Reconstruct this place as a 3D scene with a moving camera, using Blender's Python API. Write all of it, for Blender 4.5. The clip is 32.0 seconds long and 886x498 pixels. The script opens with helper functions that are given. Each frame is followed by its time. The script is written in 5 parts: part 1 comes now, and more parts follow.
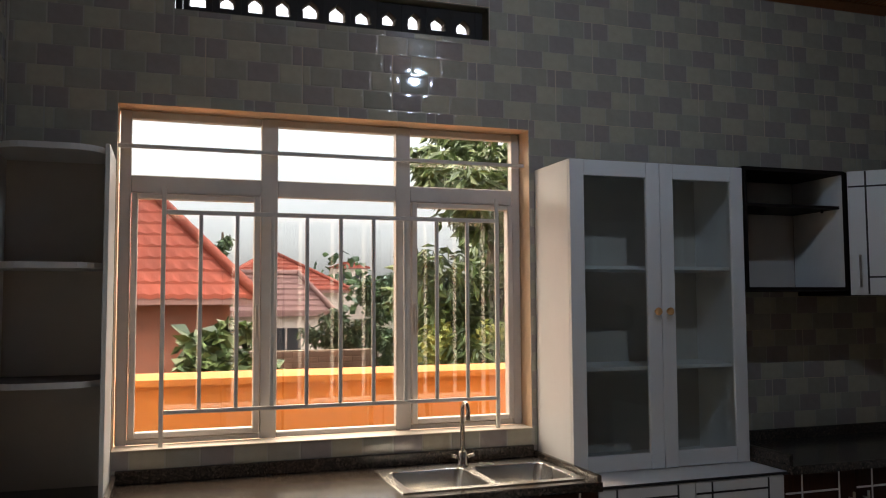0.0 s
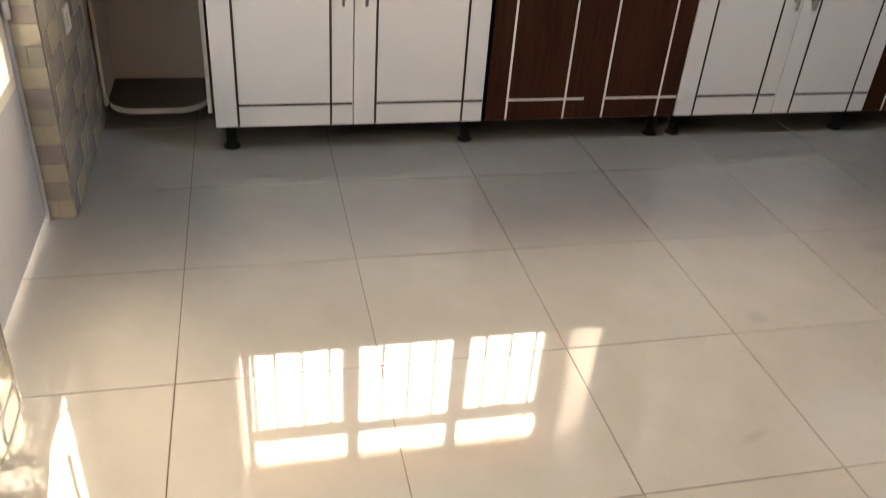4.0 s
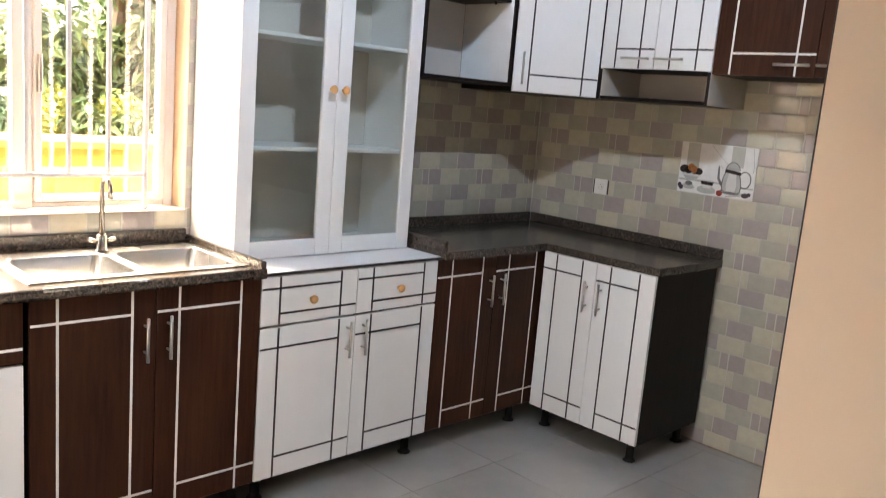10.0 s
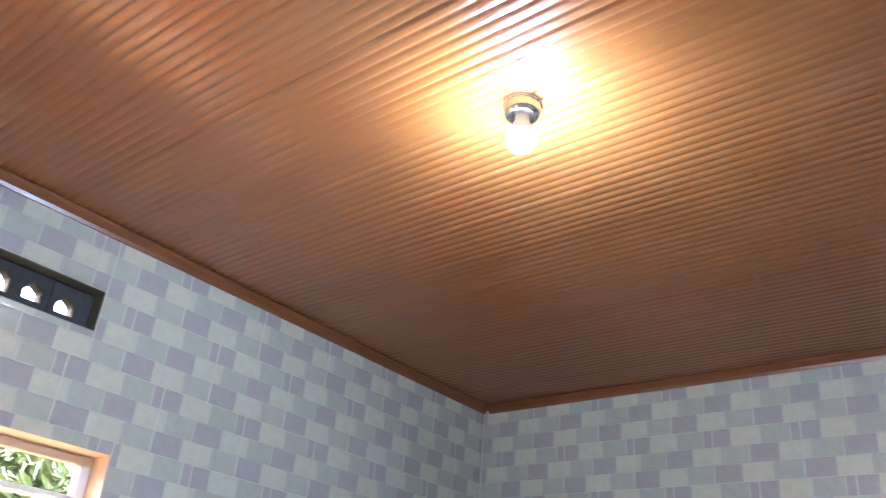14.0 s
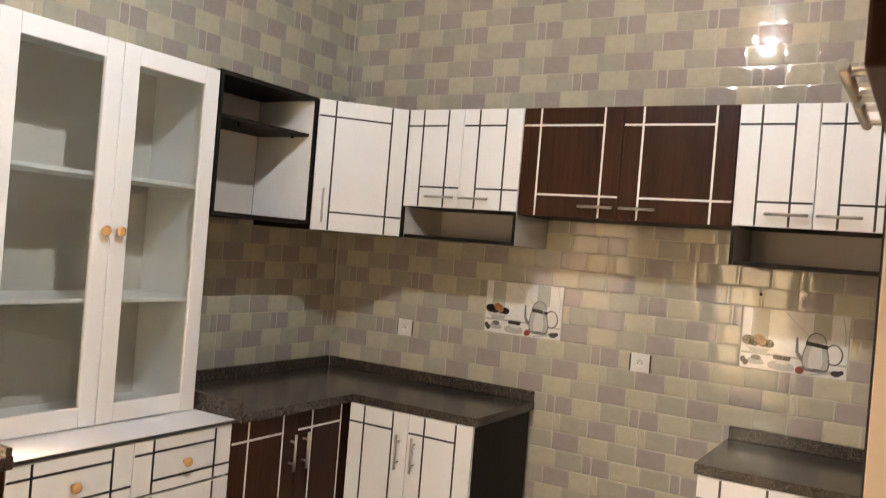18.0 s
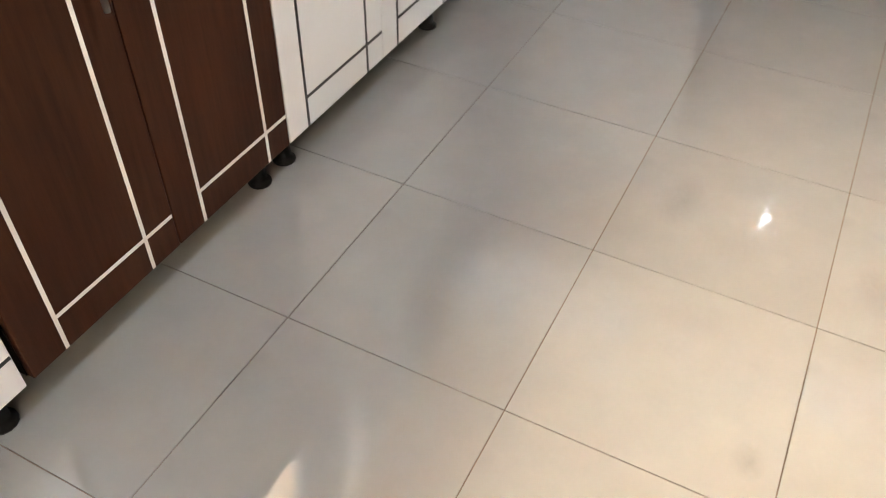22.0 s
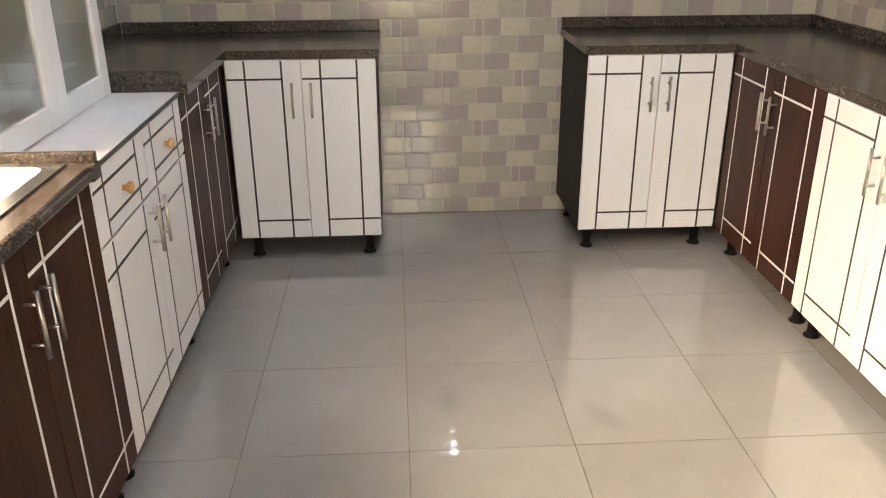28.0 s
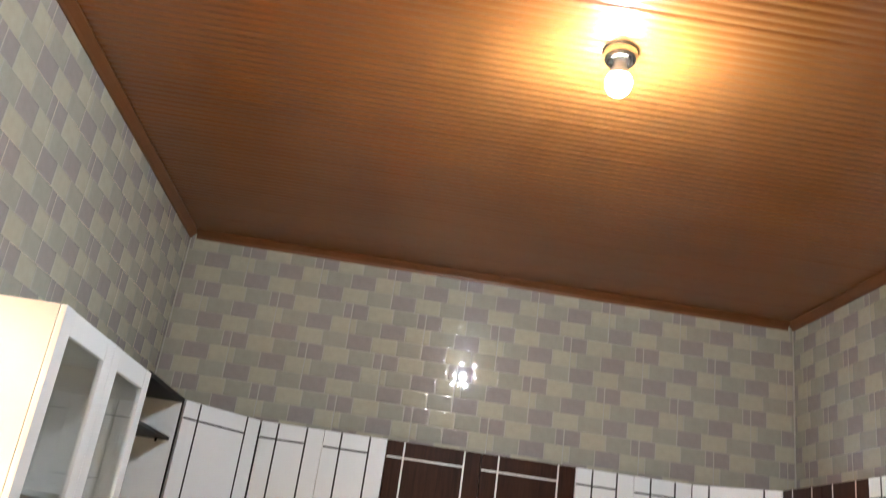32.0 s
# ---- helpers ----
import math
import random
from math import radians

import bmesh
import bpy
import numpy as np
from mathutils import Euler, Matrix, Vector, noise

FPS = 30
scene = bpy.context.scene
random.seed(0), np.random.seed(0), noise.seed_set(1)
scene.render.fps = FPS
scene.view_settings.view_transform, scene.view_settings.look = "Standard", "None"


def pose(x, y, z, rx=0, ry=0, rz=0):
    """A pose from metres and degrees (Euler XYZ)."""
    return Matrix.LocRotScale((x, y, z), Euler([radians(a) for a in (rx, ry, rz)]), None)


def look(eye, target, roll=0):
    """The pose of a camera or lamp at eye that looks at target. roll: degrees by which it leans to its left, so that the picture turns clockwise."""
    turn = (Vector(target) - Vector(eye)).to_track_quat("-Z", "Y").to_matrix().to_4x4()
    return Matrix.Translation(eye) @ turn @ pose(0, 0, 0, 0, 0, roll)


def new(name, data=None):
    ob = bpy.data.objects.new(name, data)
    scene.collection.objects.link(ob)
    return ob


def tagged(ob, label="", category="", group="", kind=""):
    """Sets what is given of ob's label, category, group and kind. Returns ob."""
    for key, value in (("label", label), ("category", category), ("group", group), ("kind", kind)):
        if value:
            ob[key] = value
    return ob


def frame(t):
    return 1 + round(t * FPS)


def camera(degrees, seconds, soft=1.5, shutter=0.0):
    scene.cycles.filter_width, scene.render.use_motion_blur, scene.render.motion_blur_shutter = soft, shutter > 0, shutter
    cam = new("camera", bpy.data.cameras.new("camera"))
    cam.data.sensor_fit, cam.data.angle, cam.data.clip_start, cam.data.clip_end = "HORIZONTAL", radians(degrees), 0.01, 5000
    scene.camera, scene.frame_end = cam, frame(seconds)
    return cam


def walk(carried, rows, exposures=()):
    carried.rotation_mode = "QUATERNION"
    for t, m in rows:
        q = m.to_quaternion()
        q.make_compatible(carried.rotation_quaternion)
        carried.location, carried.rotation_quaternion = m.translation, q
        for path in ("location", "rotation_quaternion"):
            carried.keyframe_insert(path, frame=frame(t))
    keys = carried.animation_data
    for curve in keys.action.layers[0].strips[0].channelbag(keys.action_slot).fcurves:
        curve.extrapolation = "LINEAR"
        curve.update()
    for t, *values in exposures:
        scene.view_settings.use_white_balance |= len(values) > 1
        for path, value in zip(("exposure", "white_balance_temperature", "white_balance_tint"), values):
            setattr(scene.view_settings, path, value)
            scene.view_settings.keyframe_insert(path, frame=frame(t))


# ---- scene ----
cam = camera(56.7, 32.0, soft=1.0, shutter=0.3)
PATH = [
    (0, (-3.774, -3.477, 1.642), (-3.142, -1.584, 1.773), -0.3),
    (0.5, (-3.768, -3.468, 1.654), (-3.159, -1.564, 1.718), 0.6),
    (1, (-3.779, -3.465, 1.635), (-3.187, -1.555, 1.593), 1.6),
    (1.5, (-3.777, -3.432, 1.577), (-3.206, -1.528, 1.353), 2.7),
    (2, (-3.789, -3.447, 1.505), (-3.256, -1.557, 1.12), 3.6),
    (2.5, (-3.789, -3.438, 1.48), (-3.298, -1.582, 0.921), 4.4),
    (3, (-3.83, -3.408, 1.471), (-3.351, -1.611, 0.733), 4.6),
    (3.5, (-3.824, -3.418, 1.4), (-3.384, -1.673, 0.527), 4.6),
    (4, (-3.828, -3.39, 1.363), (-3.397, -1.752, 0.298), 4.5),
    (4.5, (-3.786, -3.345, 1.283), (-3.398, -1.831, 0.035), 1.8),
    (6.5, (-3.696, -3.097, 1.297), (-2.795, -1.969, -0.085), -2.2),
    (7, (-3.717, -3.045, 1.357), (-2.638, -1.877, 0.144), 1.7),
    (7.5, (-3.703, -3.058, 1.392), (-2.53, -1.832, 0.332), 2.1),
    (8, (-3.702, -3.064, 1.431), (-2.442, -1.82, 0.5), 3.5),
    (8.5, (-3.682, -3.097, 1.481), (-2.372, -1.801, 0.703), 3.2),
    (9, (-3.721, -3.079, 1.5), (-2.366, -1.739, 0.889), 3.9),
    (9.5, (-3.727, -3.076, 1.54), (-2.363, -1.696, 1.057), 3.4),
    (10, (-3.749, -3.098, 1.583), (-2.367, -1.695, 1.234), 4.8),
    (10.5, (-3.772, -3.095, 1.626), (-2.369, -1.684, 1.429), 6.1),
    (11, (-3.782, -3.102, 1.666), (-2.386, -1.669, 1.662), 7.1),
    (11.5, (-3.807, -3.101, 1.695), (-2.489, -1.61, 1.885), 8.5),
    (12, (-3.79, -3.054, 1.689), (-2.653, -1.449, 2.057), 9.5),
    (12.5, (-3.784, -2.935, 1.694), (-2.792, -1.298, 2.272), 9.9),
    (13, (-3.769, -2.893, 1.765), (-2.786, -1.327, 2.527), 11.0),
    (13.5, (-3.736, -2.832, 1.835), (-2.58, -1.462, 2.723), 8.5),
    (14, (-3.711, -2.806, 1.84), (-2.379, -1.639, 2.769), 5.7),
    (14.5, (-3.683, -2.817, 1.82), (-2.224, -1.78, 2.712), 3.9),
    (15, (-3.664, -2.824, 1.809), (-2.117, -1.831, 2.597), 3.2),
    (15.5, (-3.65, -2.818, 1.791), (-2.046, -1.814, 2.44), 3.6),
    (17.5, (-3.575, -2.816, 1.68), (-1.846, -1.818, 1.809), 4.4),
    (18, (-3.568, -2.799, 1.641), (-1.851, -1.774, 1.634), 4.7),
    (18.5, (-3.55, -2.784, 1.602), (-1.887, -1.689, 1.417), 5.6),
    (19, (-3.533, -2.756, 1.548), (-2.008, -1.52, 1.166), 5.9),
    (19.5, (-3.474, -2.723, 1.497), (-2.095, -1.436, 0.834), 5.0),
    (20, (-3.462, -2.492, 1.389), (-2.098, -1.363, 0.46), 4.2),
    (20.5, (-3.464, -2.266, 1.343), (-2.102, -1.309, 0.234), 5.2),
    (21, (-3.452, -2.053, 1.322), (-2.183, -1.151, 0.067), 3.8),
    (21.5, (-3.4, -1.808, 1.322), (-2.17, -0.987, -0.025), 0.6),
    (22, (-3.429, -1.609, 1.307), (-2.14, -0.974, -0.085), 1.4),
    (22.5, (-3.527, -1.42, 1.302), (-2.155, -1.058, -0.108), 1.7),
    (23, (-3.549, -1.346, 1.36), (-2.091, -1.085, 0.016), 1.3),
    (23.5, (-3.602, -1.34, 1.322), (-2.14, -1.041, -0.01), 1.7),
    (24, (-3.749, -1.339, 1.314), (-2.356, -0.975, -0.073), 1.9),
    (24.5, (-3.885, -1.324, 1.319), (-2.546, -0.89, -0.102), -1.6),
    (25, (-3.972, -1.246, 1.276), (-2.636, -0.889, -0.168), -4.2),
    (25.5, (-3.997, -1.263, 1.329), (-2.619, -1.19, -0.119), 0.9),
    (26, (-4.023, -1.285, 1.355), (-2.521, -1.368, 0.037), 2.5),
    (26.5, (-4.045, -1.32, 1.418), (-2.386, -1.421, 0.305), 0.9),
    (28.5, (-4.104, -1.303, 1.526), (-2.23, -1.404, 0.833), -0.0),
    (29, (-4.133, -1.329, 1.573), (-2.22, -1.428, 0.998), 0.5),
    (29.5, (-4.15, -1.299, 1.583), (-2.195, -1.426, 1.179), 1.8),
    (30, (-4.176, -1.291, 1.623), (-2.192, -1.405, 1.393), 2.4),
    (30.5, (-4.214, -1.282, 1.684), (-2.217, -1.376, 1.7), 3.2),
    (31, (-4.231, -1.234, 1.711), (-2.252, -1.31, 1.99), 5.0),
    (31.5, (-4.251, -1.246, 1.743), (-2.304, -1.295, 2.199), 6.4),
    (32, (-4.288, -1.222, 1.766), (-2.418, -1.289, 2.473), 8.2),
]
EXPOSURES = [
    (0.0, -0.28, 6400, 16), (1.0, 0.05, 6000, 16), (2.0, 1.85, 6200, 16), (3.0, 2.25, 6400, 16), (4.0, 1.95, 7000, 16), (4.5, 1.75, 6900, 16),
    (7.0, 2.05, 6500, 16), (8.0, 2.4, 6400, 16), (9.0, 3.0, 6800, 16), (10.0, 2.45, 6600, 16), (11.0, 1.85, 6600, 16), (12.0, 0.85, 5800, 16),
    (13.0, 0.75, 6050, 16), (14.0, 2.25, 5600, 16), (15.0, 2.55, 5400, 4), (15.5, 2.55, 5700, 6), (18.0, 2.5, 8600, 20), (19.0, 2.75, 7900, 16),
    (20.0, 2.75, 7600, 16), (22.0, 2.87, 7200, 16), (23.0, 3.25, 6200, 16), (24.0, 3.03, 6300, 16), (26.0, 2.3, 6900, 16), (29.0, 2.48, 7400, 16),
    (30.0, 2.43, 7300, 16), (31.0, 2.2, 8000, 16), (32.0, 2.05, 7400, 16),
]
walk(cam, [(t, look(eye, target, roll)) for t, eye, target, roll in PATH], EXPOSURES)

# ---- world, sun, lamps ----
world = bpy.data.worlds.new("sky")
scene.world = world
world.use_nodes = True
wn = world.node_tree.nodes
sky = wn.new("ShaderNodeTexSky")
sky.sky_type = 'NISHITA'
sky.sun_disc = False
sky.sun_elevation = radians(39.9)
sky.sun_rotation = radians(111.8)
sky.dust_density = 4.0
sky.air_density = 1.2
wn["Background"].inputs[1].default_value = 0.15
haze = wn.new("ShaderNodeHueSaturation")
haze.inputs["Saturation"].default_value = 0.15
haze.inputs["Value"].default_value = 3.7
world.node_tree.links.new(sky.outputs[0], haze.inputs["Color"])
world.node_tree.links.new(haze.outputs[0], wn["Background"].inputs[0])

sun = new("sun", bpy.data.lights.new("sun", 'SUN'))
sun.data.energy = 2.0
sun.data.angle = radians(2)
sun.data.color = (1.0, 0.94, 0.86)
sun.matrix_world = look((10, -4, 9), (0, 0, 0))

BULB_STRENGTH = 560.0

# unseen area lamp added high above the garden, boosting sky light through the window
day = new("sky_fill_lamp", bpy.data.lights.new("sky_fill_lamp", 'AREA'))
day.data.shape = 'RECTANGLE'
day.data.size, day.data.size_y = 16.0, 11.0
day.data.energy = 7600.0
day.data.color = (1.0, 0.82, 0.59)
day.matrix_world = look((-3.0, 6.2, 8.4), (-3.0, 0.0, 1.8))

# unseen area lamp added beyond the terrace, standing in for daylight at the glazed side door
side = new("west_fill_lamp", bpy.data.lights.new("west_fill_lamp", 'AREA'))
side.data.shape = 'RECTANGLE'
side.data.size, side.data.size_y = 5.0, 3.6
side.data.energy = 70.0
side.data.color = (1.0, 0.78, 0.54)
side.matrix_world = look((-7.6, -1.4, 2.1), (-4.4, -1.4, 1.6))

# ---- plan ----
XW, YS, H = -4.385, -3.385, 3.268      # west wall, south wall, ceiling (window wall is y = 0, east wall x = 0)
FACE_N, FACE_E, FACE_S = -0.553, -0.553, -2.79
CT, CU = 0.945, 0.908                   # worktop, its underside


# ---- materials ----
def material(name):
    m = bpy.data.materials.new(name)
    m.use_nodes = True
    return m, m.node_tree.nodes, m.node_tree.links, m.node_tree.nodes["Principled BSDF"]


def noise_tex(n, l, scale, detail=4.0, rough=0.6, stretch=None):
    tc = n.new("ShaderNodeTexCoord")
    src = tc.outputs["Object"]
    if stretch:
        mp = n.new("ShaderNodeMapping")
        mp.inputs["Scale"].default_value = stretch
        l.new(src, mp.inputs[0])
        src = mp.outputs[0]
    t = n.new("ShaderNodeTexNoise")
    t.inputs["Scale"].default_value = scale
    t.inputs["Detail"].default_value = detail
    t.inputs["Roughness"].default_value = rough
    l.new(src, t.inputs["Vector"])
    return t.outputs["Fac"]


def ramp(n, l, fac, stops):
    r = n.new("ShaderNodeValToRGB")
    e = r.color_ramp.elements
    while len(e) < len(stops):
        e.new(0.5)
    for i, (p, c) in enumerate(stops):
        e[i].position = p
        e[i].color = (*c, 1)
    l.new(fac, r.inputs[0])
    return r.outputs[0]


def bump(n, l, b, fac, strength, distance):
    k = n.new("ShaderNodeBump")
    k.inputs["Strength"].default_value = strength
    k.inputs["Distance"].default_value = distance
    l.new(fac, k.inputs["Height"])
    l.new(k.outputs[0], b.inputs["Normal"])


def vary(n, l, color, amount):
    """Shifts a colour a little from object to object."""
    info = n.new("ShaderNodeObjectInfo")
    mr = n.new("ShaderNodeMapRange")
    mr.inputs[3].default_value, mr.inputs[4].default_value = 1 - amount, 1 + amount
    l.new(info.outputs["Random"], mr.inputs[0])
    hsv = n.new("ShaderNodeHueSaturation")
    l.new(mr.outputs[0], hsv.inputs["Value"])
    l.new(color, hsv.inputs["Color"])
    return hsv.outputs[0]


def plain(name, c, rough=0.5, metal=0.0, spread=0.12, scale=9.0, bump_at=None, coat=0.0, objvary=0.0, rspread=0.0, stretch=None):
    """A painted, cast or stained surface: two scales of noise, and relief."""
    m, n, l, b = material(name)
    fac = noise_tex(n, l, scale, 6.0, stretch=stretch)
    lo = tuple(max(0, v * (1 - spread)) for v in c)
    hi = tuple(min(1, v * (1 + spread)) for v in c)
    col = ramp(n, l, fac, [(0.3, lo), (0.7, hi)])
    if objvary:
        col = vary(n, l, col, objvary)
    l.new(col, b.inputs["Base Color"])
    b.inputs["Roughness"].default_value = rough
    b.inputs["Metallic"].default_value = metal
    b.inputs["Coat Weight"].default_value = coat
    if rspread:
        mr = n.new("ShaderNodeMapRange")
        mr.inputs[3].default_value, mr.inputs[4].default_value = max(0.02, rough - rspread), rough + rspread
        l.new(noise_tex(n, l, scale * 0.37, 3.0), mr.inputs[0])
        l.new(mr.outputs[0], b.inputs["Roughness"])
    if bump_at:
        s, strength, dist = bump_at
        bump(n, l, b, noise_tex(n, l, s, 5.0), strength, dist)
    return m


def glaze(name, c):
    m, n, l, b = material(name)
    fac = noise_tex(n, l, 26.0, 5.0)
    col = ramp(n, l, fac, [(0.3, tuple(v * 0.94 for v in c)), (0.7, tuple(min(1, v * 1.05) for v in c))])
    l.new(vary(n, l, col, 0.03), b.inputs["Base Color"])
    b.inputs["Roughness"].default_value = 0.05
    b.inputs["Specular IOR Level"].default_value = 0.6
    bump(n, l, b, noise_tex(n, l, 15.0, 1.0), 0.05, 0.004)
    return m


def wood(name, dark, light, rough, axis=(14.0, 14.0, 0.9), coat=0.15, spec=0.3, relief=0.15, coat_rough=0.25):
    m, n, l, b = material(name)
    grain = noise_tex(n, l, 5.0, 9.0, 0.7, stretch=axis)
    broad = noise_tex(n, l, 1.6, 3.0, 0.5, stretch=(axis[0] * 0.25, axis[1] * 0.25, axis[2]))
    mix = n.new("ShaderNodeMath")
    mix.operation = 'MULTIPLY_ADD'
    mix.inputs[1].default_value = 0.55
    l.new(grain, mix.inputs[0])
    sc = n.new("ShaderNodeMath")
    sc.operation = 'MULTIPLY'
    sc.inputs[1].default_value = 0.45
    l.new(broad, sc.inputs[0])
    l.new(sc.outputs[0], mix.inputs[2])
    col = ramp(n, l, mix.outputs[0], [(0.36, dark), (0.64, light)])
    l.new(vary(n, l, col, 0.08), b.inputs["Base Color"])
    b.inputs["Roughness"].default_value = rough
    b.inputs["Specular IOR Level"].default_value = spec
    b.inputs["Coat Weight"].default_value = coat
    b.inputs["Coat Roughness"].default_value = coat_rough
    bump(n, l, b, grain, relief, 0.002)
    return m


def granite(name):
    """Dark polished stone: fine black grains among coarser tan crystals."""
    m, n, l, b = material(name)
    tc = n.new("ShaderNodeTexCoord")
    layers = []
    for scale in (330.0, 125.0):
        v = n.new("ShaderNodeTexVoronoi")
        v.inputs["Scale"].default_value = scale
        l.new(tc.outputs["Object"], v.inputs["Vector"])
        sep = n.new("ShaderNodeSeparateColor")
        l.new(v.outputs["Color"], sep.inputs[0])
        layers.append(sep.outputs[0])
    fine = ramp(n, l, layers[0], [(0.05, (0.022, 0.019, 0.017)), (0.50, (0.046, 0.038, 0.032)), (0.80, (0.070, 0.056, 0.046)), (0.98, (0.112, 0.090, 0.074))])
    coarse = ramp(n, l, layers[1], [(0.30, (0.024, 0.020, 0.017)), (0.55, (0.054, 0.043, 0.035)), (0.80, (0.088, 0.067, 0.052)), (0.97, (0.130, 0.101, 0.078))])
    mix = n.new("ShaderNodeMix")
    mix.data_type = 'RGBA'
    l.new(ramp(n, l, noise_tex(n, l, 55.0, 3.0), [(0.42, (0, 0, 0)), (0.58, (1, 1, 1))]), mix.inputs[0])
    l.new(fine, mix.inputs[6])
    l.new(coarse, mix.inputs[7])
    cloud = ramp(n, l, noise_tex(n, l, 6.0, 5.0), [(0.3, (0.70, 0.68, 0.68)), (0.7, (1.10, 1.05, 1.00))])
    mul = n.new("ShaderNodeMix")
    mul.data_type = 'RGBA'
    mul.blend_type = 'MULTIPLY'
    mul.inputs[0].default_value = 1.0
    l.new(mix.outputs[2], mul.inputs[6])
    l.new(cloud, mul.inputs[7])
    l.new(mul.outputs[2], b.inputs["Base Color"])
    b.inputs["Roughness"].default_value = 0.18
    b.inputs["Specular IOR Level"].default_value = 0.45
    bump(n, l, b, noise_tex(n, l, 120.0, 3.0), 0.05, 0.002)
    return m


def pane_glass(name, tint, gloss_rough=0.0, haze=0.0, base=0.05):
    """Thin glass: what is behind shows through, with a mirrored part that grows at grazing angles."""
    m, n, l, b = material(name)
    out = n["Material Output"]
    n.remove(b)
    tr = n.new("ShaderNodeBsdfTransparent")
    tr.inputs[0].default_value = (*tint, 1)
    gl = n.new("ShaderNodeBsdfGlossy")
    gl.inputs["Roughness"].default_value = gloss_rough
    lw = n.new("ShaderNodeLayerWeight")
    lw.inputs["Blend"].default_value = 0.5
    p5 = n.new("ShaderNodeMath")
    p5.operation = 'POWER'
    p5.inputs[1].default_value = 5.0
    l.new(lw.outputs["Facing"], p5.inputs[0])
    ma = n.new("ShaderNodeMath")
    ma.operation = 'MULTIPLY_ADD'
    ma.inputs[1].default_value, ma.inputs[2].default_value = 0.9, base
    l.new(p5.outputs[0], ma.inputs[0])
    mx = n.new("ShaderNodeMixShader")
    l.new(ma.outputs[0], mx.inputs[0])
    last = tr.outputs[0]
    if haze:
        df = n.new("ShaderNodeBsdfDiffuse")
        df.inputs[0].default_value = (0.55, 0.57, 0.55, 1)
        m2 = n.new("ShaderNodeMixShader")
        m2.inputs[0].default_value = haze
        l.new(tr.outputs[0], m2.inputs[1])
        l.new(df.outputs[0], m2.inputs[2])
        last = m2.outputs[0]
    l.new(last, mx.inputs[1])
    l.new(gl.outputs[0], mx.inputs[2])
    l.new(mx.outputs[0], out.inputs[0])
    return m


def floor_glaze(name):
    m, n, l, b = material(name)
    fine = ramp(n, l, noise_tex(n, l, 7.0, 7.0, 0.65), [(0.25, (0.282, 0.274, 0.253)), (0.75, (0.310, 0.302, 0.279))])
    cloud = ramp(n, l, noise_tex(n, l, 1.7, 3.0), [(0.35, (0.975, 0.977, 0.985)), (0.65, (1.0, 1.0, 1.0))])
    spots = ramp(n, l, noise_tex(n, l, 3.1, 2.0, 0.4), [(0.27, (0.78, 0.77, 0.79)), (0.33, (1, 1, 1))])
    last = fine
    for other in (cloud, spots):
        mul = n.new("ShaderNodeMix")
        mul.data_type, mul.blend_type = 'RGBA', 'MULTIPLY'
        mul.inputs[0].default_value = 1.0
        l.new(last, mul.inputs[6])
        l.new(other, mul.inputs[7])
        last = mul.outputs[2]
    l.new(vary(n, l, last, 0.03), b.inputs["Base Color"])
    mr = n.new("ShaderNodeMapRange")
    mr.inputs[3].default_value, mr.inputs[4].default_value = 0.02, 0.05
    l.new(noise_tex(n, l, 2.3, 5.0), mr.inputs[0])
    l.new(mr.outputs[0], b.inputs["Roughness"])
    b.inputs["IOR"].default_value = 1.7
    b.inputs["Specular IOR Level"].default_value = 0.78
    bump(n, l, b, noise_tex(n, l, 5.0, 2.0), 0.012, 0.004)
    return m


def smudge_mat(name):
    """A scuff that fades out towards its rim."""
    m, n, l, b = material(name)
    b.inputs["Base Color"].default_value = (0.13, 0.125, 0.125, 1)
    b.inputs["Roughness"].default_value = 0.25
    tc = n.new("ShaderNodeTexCoord")
    g = n.new("ShaderNodeTexGradient")
    g.gradient_type = 'SPHERICAL'
    l.new(tc.outputs["Object"], g.inputs["Vector"])
    k = n.new("ShaderNodeMath")
    k.operation = 'MULTIPLY'
    l.new(g.outputs["Fac"], k.inputs[0])
    l.new(noise_tex(n, l, 2.2, 4.0), k.inputs[1])
    q = n.new("ShaderNodeMath")
    q.operation = 'MULTIPLY'
    q.inputs[1].default_value = 0.32
    l.new(k.outputs[0], q.inputs[0])
    l.new(q.outputs[0], b.inputs["Alpha"])
    return m


def glow(name, c, strength):
    m, n, l, b = material(name)
    b.inputs["Base Color"].default_value = (*c, 1)
    b.inputs["Emission Color"].default_value = (*c, 1)
    b.inputs["Emission Strength"].default_value = strength
    return m


M_CREAM = glaze("tile_cream", (0.44, 0.395, 0.30))
M_LILAC = glaze("tile_lilac", (0.312, 0.272, 0.252))
M_GREEN = glaze("tile_sage", (0.35, 0.330, 0.268))
M_STRIP = glaze("tile_pale_line", (0.425, 0.395, 0.33))
TILE_MATS = [M_CREAM, M_LILAC, M_GREEN, M_STRIP]
M_PICT = glaze("tile_white_print", (0.66, 0.64, 0.61))
M_FLOOR = floor_glaze("floor_porcelain")
M_SMUDGE = smudge_mat("floor_scuff")
M_GROUT = plain("floor_grout", (0.15, 0.105, 0.075), 0.9, spread=0.25, scale=30)
M_PLASTER = plain("grey_plaster", (0.46, 0.44, 0.40), 0.85, spread=0.08, scale=5, bump_at=(60, 0.2, 0.003))
M_OCHRE = plain("ochre_reveal_paint", (0.66, 0.47, 0.31), 0.6, spread=0.10, scale=7, bump_at=(40, 0.2, 0.002))
